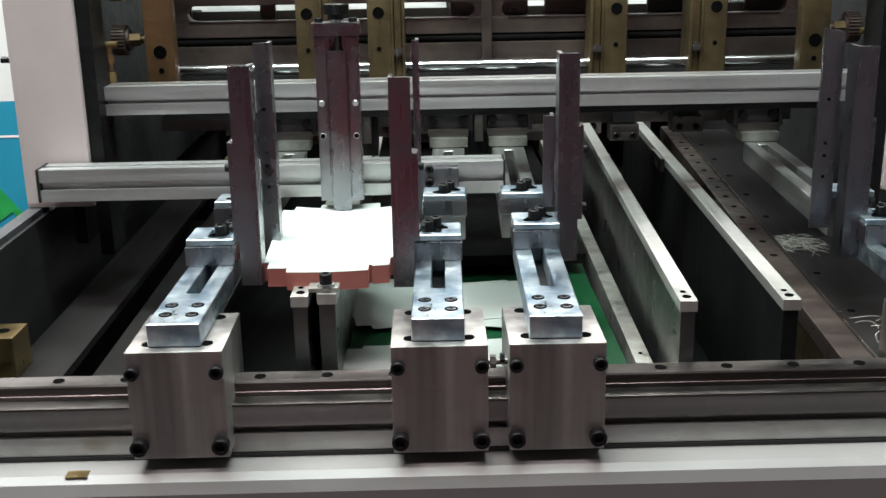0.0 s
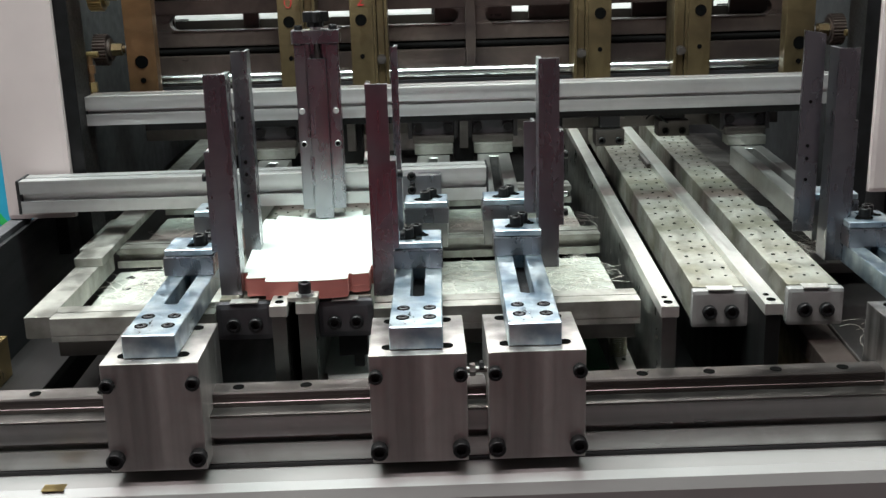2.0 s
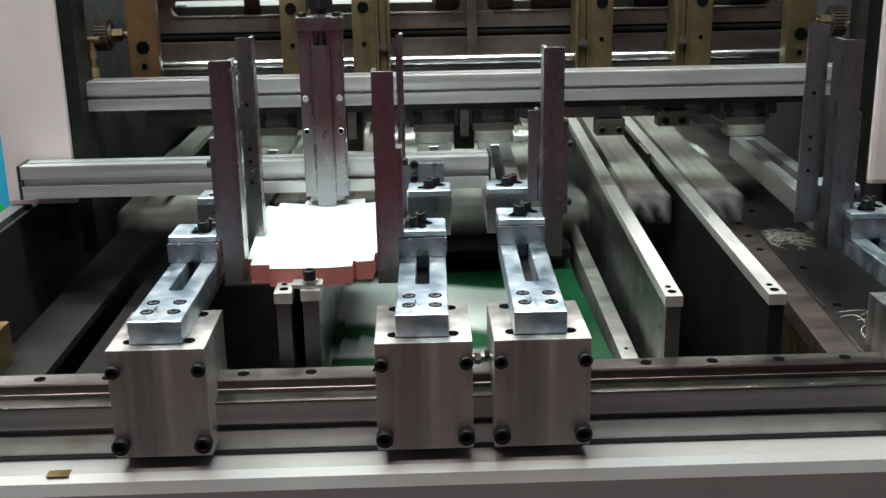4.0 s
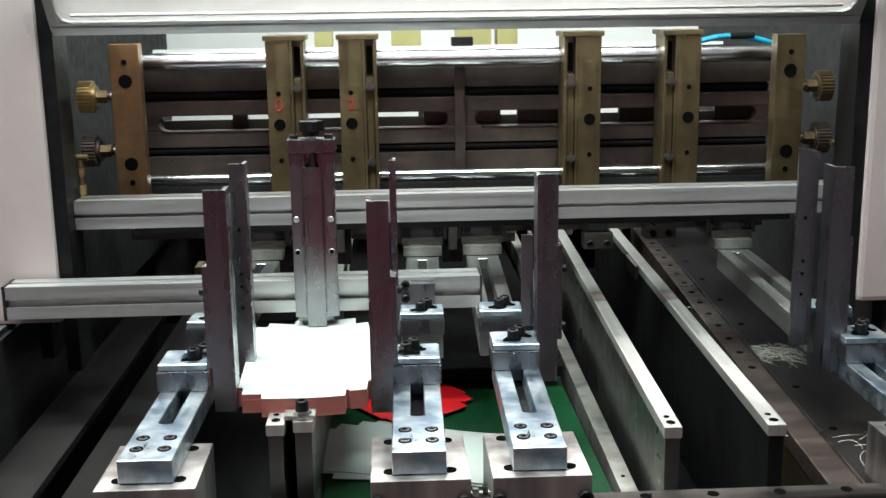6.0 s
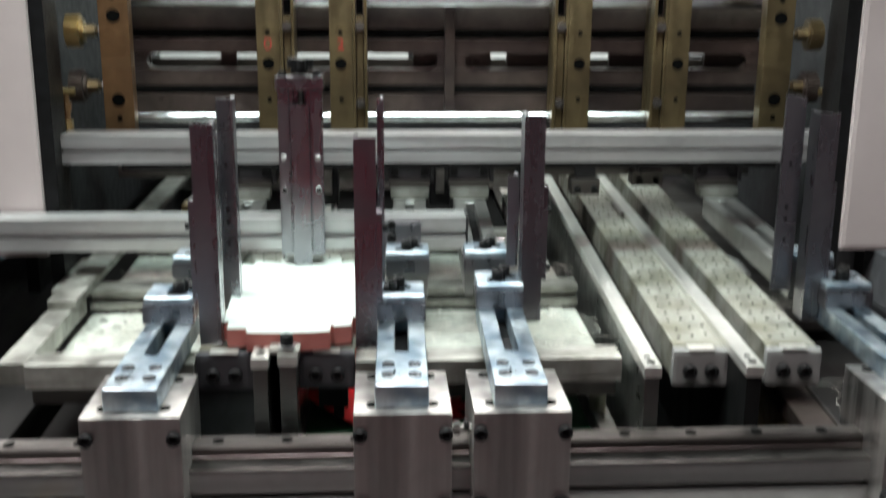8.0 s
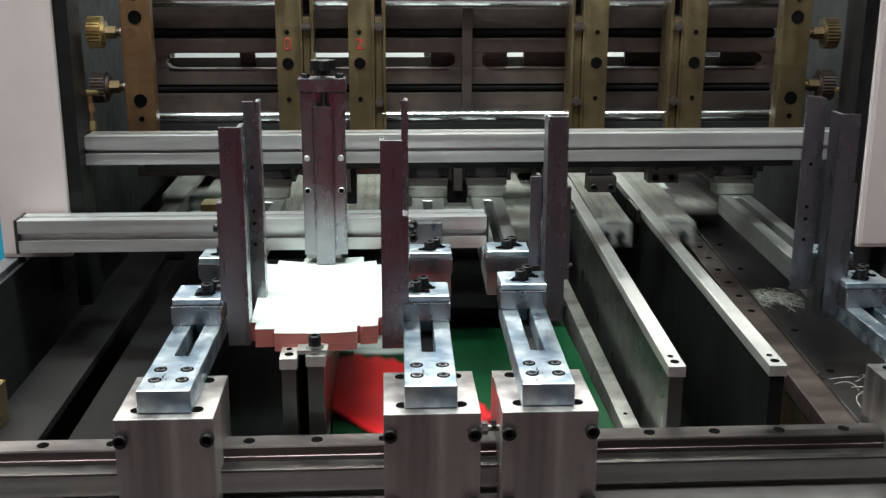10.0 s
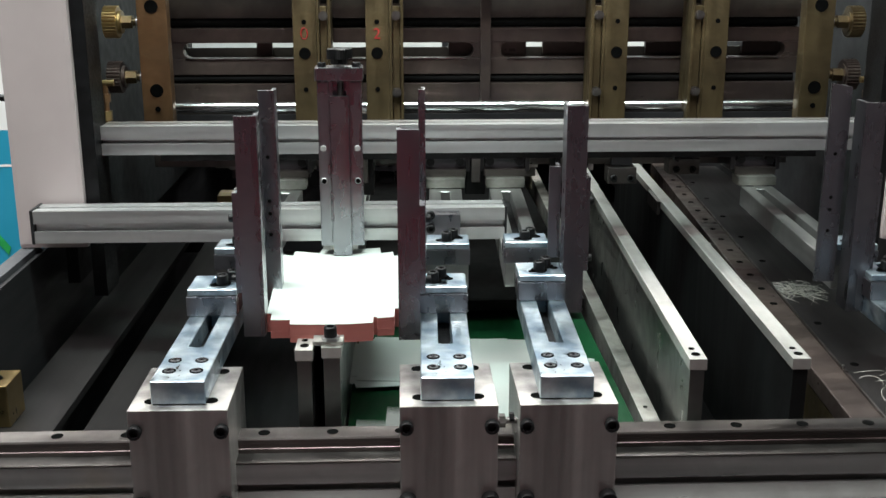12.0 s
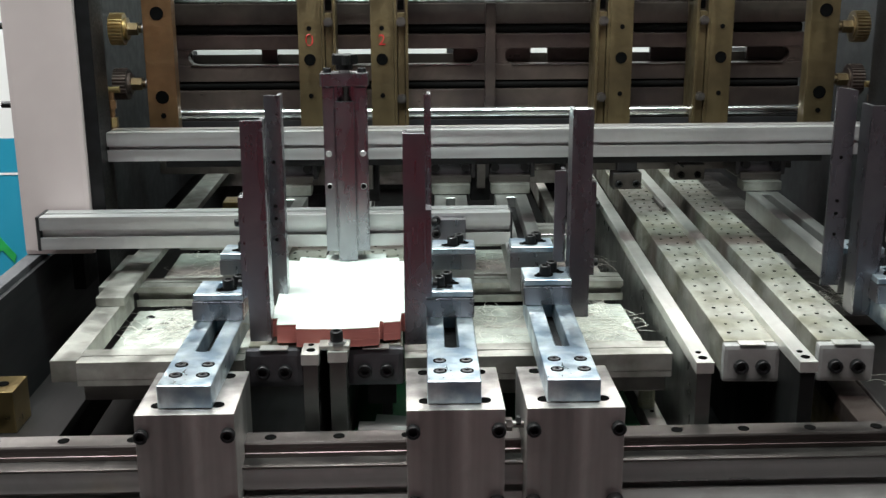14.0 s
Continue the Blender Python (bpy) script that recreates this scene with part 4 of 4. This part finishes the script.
# sensors and dark blocks below the back rail
for x, y, w in ((0.292, 0.60, 0.04), (0.395, 0.66, 0.045)):
    s = thing("sensor_block", "small dark sensor block with two screws below the rail", "sensor", x, y, 0)
    part("body", box(fresh(), -w / 2, w / 2, 0, 0.03, 1.09, 1.113, 0.0015), GREASY, s, "greasy steel body")
    part("hanger", box(fresh(), -w / 2 + 0.006, w / 2 - 0.006, 0.005, 0.02, 1.1152, 1.165, 0.001), PIT, s, "dark hanger")
    for dx in (-0.012, 0.012):
        screw(s, dx, 0, 1.098, "-y", 0.005, 0.004)
for x in (-0.07, 0.088, 0.215):
    s = thing("rear_carrier", "dark carrier block hanging below the back rail", "carrier block", x, 0.63, 0)
    part("body", box(fresh(), -0.014, 0.014, 0, 0.05, 1.07, 1.165, 0.0015), BLACK, s)
    part("lug", box(fresh(), -0.006, 0.006, -0.012, -0.0003, 1.09, 1.13, 0.001), GREASY, s, "greasy lug")
rear_slide = thing("rear_slide", "greasy steel slide bar below the back rail", "guide rail")
part("bar", box(fresh(), -0.376, 0.556, 0.692, 0.73, 1.10, 1.145, 0.0015), GREASY, rear_slide)

# hinged cover above the head
cover = thing("safety_cover", "raised clear acrylic safety cover in a grey frame", "cover", 0, 0.40, 1.398, 0)
cover.matrix_world = pose(0, 0.40, 1.398, 36, 0, 0)
part("bottom_bar", box(fresh(), -0.378, 0.5565, 0.0, 0.014, 0.0, 0.012, 0.002), COVERFRAME, cover, "grey lower frame bar")
for x0, x1 in ((-0.378, -0.366), (0.5445, 0.5565)):
    part("side_bar", box(fresh(), x0, x1, 0.0005, 0.0135, 0.0122, 0.5, 0.002), COVERFRAME, cover, "grey frame side")
part("pane", box(fresh(), -0.366, 0.5445, 0.005, 0.009, 0.0122, 0.5, 0), ACRYL, cover, "clear acrylic pane").visible_shadow = False
part("seal", box(fresh(), -0.366, 0.5445, 0.001, 0.0048, 0.0123, 0.017, 0.001), COVERFRAME, cover)
part("edge_strip", box(fresh(), -0.352, 0.5305, 0.0012, 0.0048, 0.024, 0.027, 0.0008), COVERFRAME, cover, "thin strip along the pane")
for sx, x in ((1, -0.366), (-1, 0.5445)):
    part("corner_gusset", prism(fresh(), [(x, 0.0172), (x + sx * 0.012, 0.0172), (x + sx * 0.004, 0.021), (x, 0.03)], "y", 0.001, 0.0049), COVERFRAME, cover, "rounded corner gusset")

# things beyond the head
part("back_sheet", box(fresh(), -0.37, 0.55, 0.90, 0.904, 1.2605, 1.365, 0), PALE, head, "pale sheet behind the slots")
part("dark_sheet", box(fresh(), -0.37, 0.55, 0.70, 0.704, 1.13, 1.2712, 0), BROWN, head, "brown sheet behind the slots")
for x0, x1 in ((-0.37, -0.318), (-0.22, -0.198), (0.052, 0.163), (0.187, 0.283), (0.335, 0.452), (0.475, 0.55)):
    part("rear_tab", box(fresh(), x0, x1, 0.685, 0.695, 1.262, 1.30, 0.001), BROWN, head, "brown tab behind the slots")
far = thing("sheet_cabinet", "pale rear machine panel beyond the head", "machine panel")
part("panel", box(fresh(), -0.6, 0.85, 1.30, 1.32, 1.18, 2.2, 0.002), PALE, far)
rnd = random.Random(3)
for k, (x, w) in enumerate(((0.01, 0.05), (0.12, 0.06), (0.19, 0.035), (-0.12, 0.03))):
    part("olive_block", box(fresh(), x, x + w, 1.0, 1.05, 1.30, 1.42, 0.002), OLIVE, far, "olive plated block")
for x in (0.05, 0.24, 0.40, -0.18):
    part("bracket", box(fresh(), x, x + 0.02, 0.86, 0.88, 1.2, 1.33, 0.001), PIT, far, "dark bracket")
part("sensor", box(fresh(), 0.09, 0.12, 0.63, 0.65, 1.372, 1.385, 0.002), BLACK, head, "black sensor on the top rod")


def tube(points, r):
    bm = fresh()
    prev = None
    for i, p in enumerate(points):
        q = points[min(i + 1, len(points) - 1)] if i + 1 < len(points) else p
        d = (Vector(q) - Vector(points[max(i - 1, 0)])).normalized()
        u = d.orthogonal().normalized()
        v = d.cross(u)
        ring = [bm.verts.new(Vector(p) + r * (u * math.cos(a) + v * math.sin(a))) for a in [k * math.pi / 4 for k in range(8)]]
        if prev:
            for k in range(8):
                bm.faces.new((prev[k], prev[(k + 1) % 8], ring[(k + 1) % 8], ring[k]))
        prev = ring
    return bm


part("marker_scrawl", tube([(-0.010 + 0.0045 * math.cos(k * 0.7), -0.0006, 1.3 + 0.0075 * math.sin(k * 0.7)) for k in range(10)], 0.0008), INK, first, "red marker scrawl")
wire = thing("sensor_wire", "thin black sensor wire looping below the rail", "wire")
part("lead", tube([(0.352 + 0.004 * k, 0.652, 1.118 + 0.007 * math.sin(k * 0.55)) for k in range(9)], 0.0014), BLACK, wire)
hose = thing("air_hose", "bright blue air hose looping behind the head", "hose")
part("tube", tube([(0.435 + 0.0145 * k, 0.70, 1.366 + 0.013 * math.sin(k / 9 * math.pi)) for k in range(10)], 0.004), HOSE, hose)
part("fitting", cyl(fresh(), 0.515, 0.70, 1.379, 0.0055, 0.035, "x", 12), BLACK, hose, "black push-in fitting")
hose2 = thing("air_hose", "bright blue air hose looping behind the head", "hose")
part("tube", tube([(0.22 - 0.006 * k, 0.72, 1.30 - 0.015 * k) for k in range(6)], 0.004), HOSE, hose2)
hose3 = thing("air_hose", "bright blue air hose looping behind the head", "hose")
part("tube", tube([(0.455, 0.72, 1.32 - 0.015 * k) for k in range(6)], 0.004), HOSE, hose3)

# threads and scraps on the right-hand sheet
for i, (x, y, rx, ry, n) in enumerate(((0.487, 0.425, 0.034, 0.026, 70), (0.475, 0.12, 0.03, 0.05, 10))):
    tagged(part("thread_heap", tangle(x, y, 0.9855, rx, ry, n, 50 + i), THREAD), "heap of pale thread ends on the dark bed plate", "threads", "", "stuff")

curl = part("thread_curl", tube([(0.437 + 0.016 * math.cos(0.35 * k), 0.635 + 0.02 * math.sin(0.35 * k), 0.9862) for k in range(11)], 0.0005), THREAD)
tagged(curl, "single curl of pale thread on the dark bed plate", "thread")

# banner beside the machine
banner = thing("banner_stand", "blue and white printed banner beside the machine", "banner", -0.78, 1.1, 0)
part("board", box(fresh(), -0.6, 0.12, 0, 0.012, 0.0, 1.089, 0), BLUE, banner, "blue printed field")
part("board", box(fresh(), -0.6, 0.12, 0, 0.012, 1.0892, 1.9, 0), PALE, banner, "white printed field")
part("line", box(fresh(), -0.6, 0.12, -0.001, -0.0002, 1.022, 1.026, 0), PALE, banner, "thin white line")
part("leaf_print", prism(fresh(), [(-0.06, 0.86), (-0.05, 0.98), (0.035, 0.87), (0.03, 0.855), (0.01, 0.88), (-0.02, 0.86)], "y", -0.002, -0.0005), GREEN, banner, "green printed shape")


def motions():
    """The carriage strokes every 3.05 s; after each stroke a card lands on the belt, and the belt steps the cards forward."""
    beat, far_back = 3.05, 1.0
    rows = [(0.0, pose(0, far_back, 0))]
    for k in range(5):
        for i in range(12):
            t = 0.43 + beat * k + 0.88 * i / 11
            if t <= 14.0:
                rows.append((t, pose(0, far_back / 2 * (1 + math.cos(math.pi * i / 11)), 0)))
        for i in range(11):
            t = 2.08 + beat * k + 0.8 * i / 10
            if t < 14.0:
                rows.append((t, pose(0, far_back / 2 * (1 - math.cos(math.pi * i / 10)), 0)))
    rows.append((14.0, pose(0, 0, 0)))
    walk(carriage, rows)
    # places along the belt (y) at times; a card leaves by tipping over the front roller
    z, back = 0.9574, 0.95
    plans = [
        [(0.0, 0.105), (0.72, 0.105), (0.85, 0.06)],
        [(0.0, 0.30), (0.72, 0.30), (1.15, 0.165), (3.75, 0.165), (3.95, 0.10)],
        [(0.0, back), (2.15, back), (2.5, 0.43), (3.75, 0.43), (4.15, 0.205), (6.62, 0.205), (6.85, 0.10)],
        [(0.0, back), (5.15, back), (5.42, 0.43), (6.75, 0.43), (7.1, 0.225), (9.85, 0.225), (10.05, 0.15)],
        [(0.0, back), (8.2, back), (8.5, 0.46), (9.95, 0.46), (10.35, 0.285), (11.6, 0.285), (11.8, 0.15)],
        [(0.0, back), (11.62, back), (11.9, 0.26), (12.62, 0.26), (12.85, 0.14)],
    ]
    for k, (group, plan) in enumerate(zip(LOOSE, plans)):
        lift = 0.0005 + 0.004 * (k % 2)
        rows = [(t, pose(0, y, z + lift)) for t, y in plan]
        t = plan[-1][0]
        if k == 5:
            rows += [(13.05, pose(0, 0.06, 0.917, 40, 0, 0)), (14.0, pose(0, 0.06, 0.917, 40, 0, 0))]
            walk(group, rows)
            continue
        rows += [(t + 0.12, pose(0, 0.075, 0.86, 75, 0, 0)), (t + 0.35, pose(0, 0.06, 0.83, 80, 0, 0)), (14.0, pose(0, 0.06, 0.83, 80, 0, 0))]
        walk(group, rows)


motions()
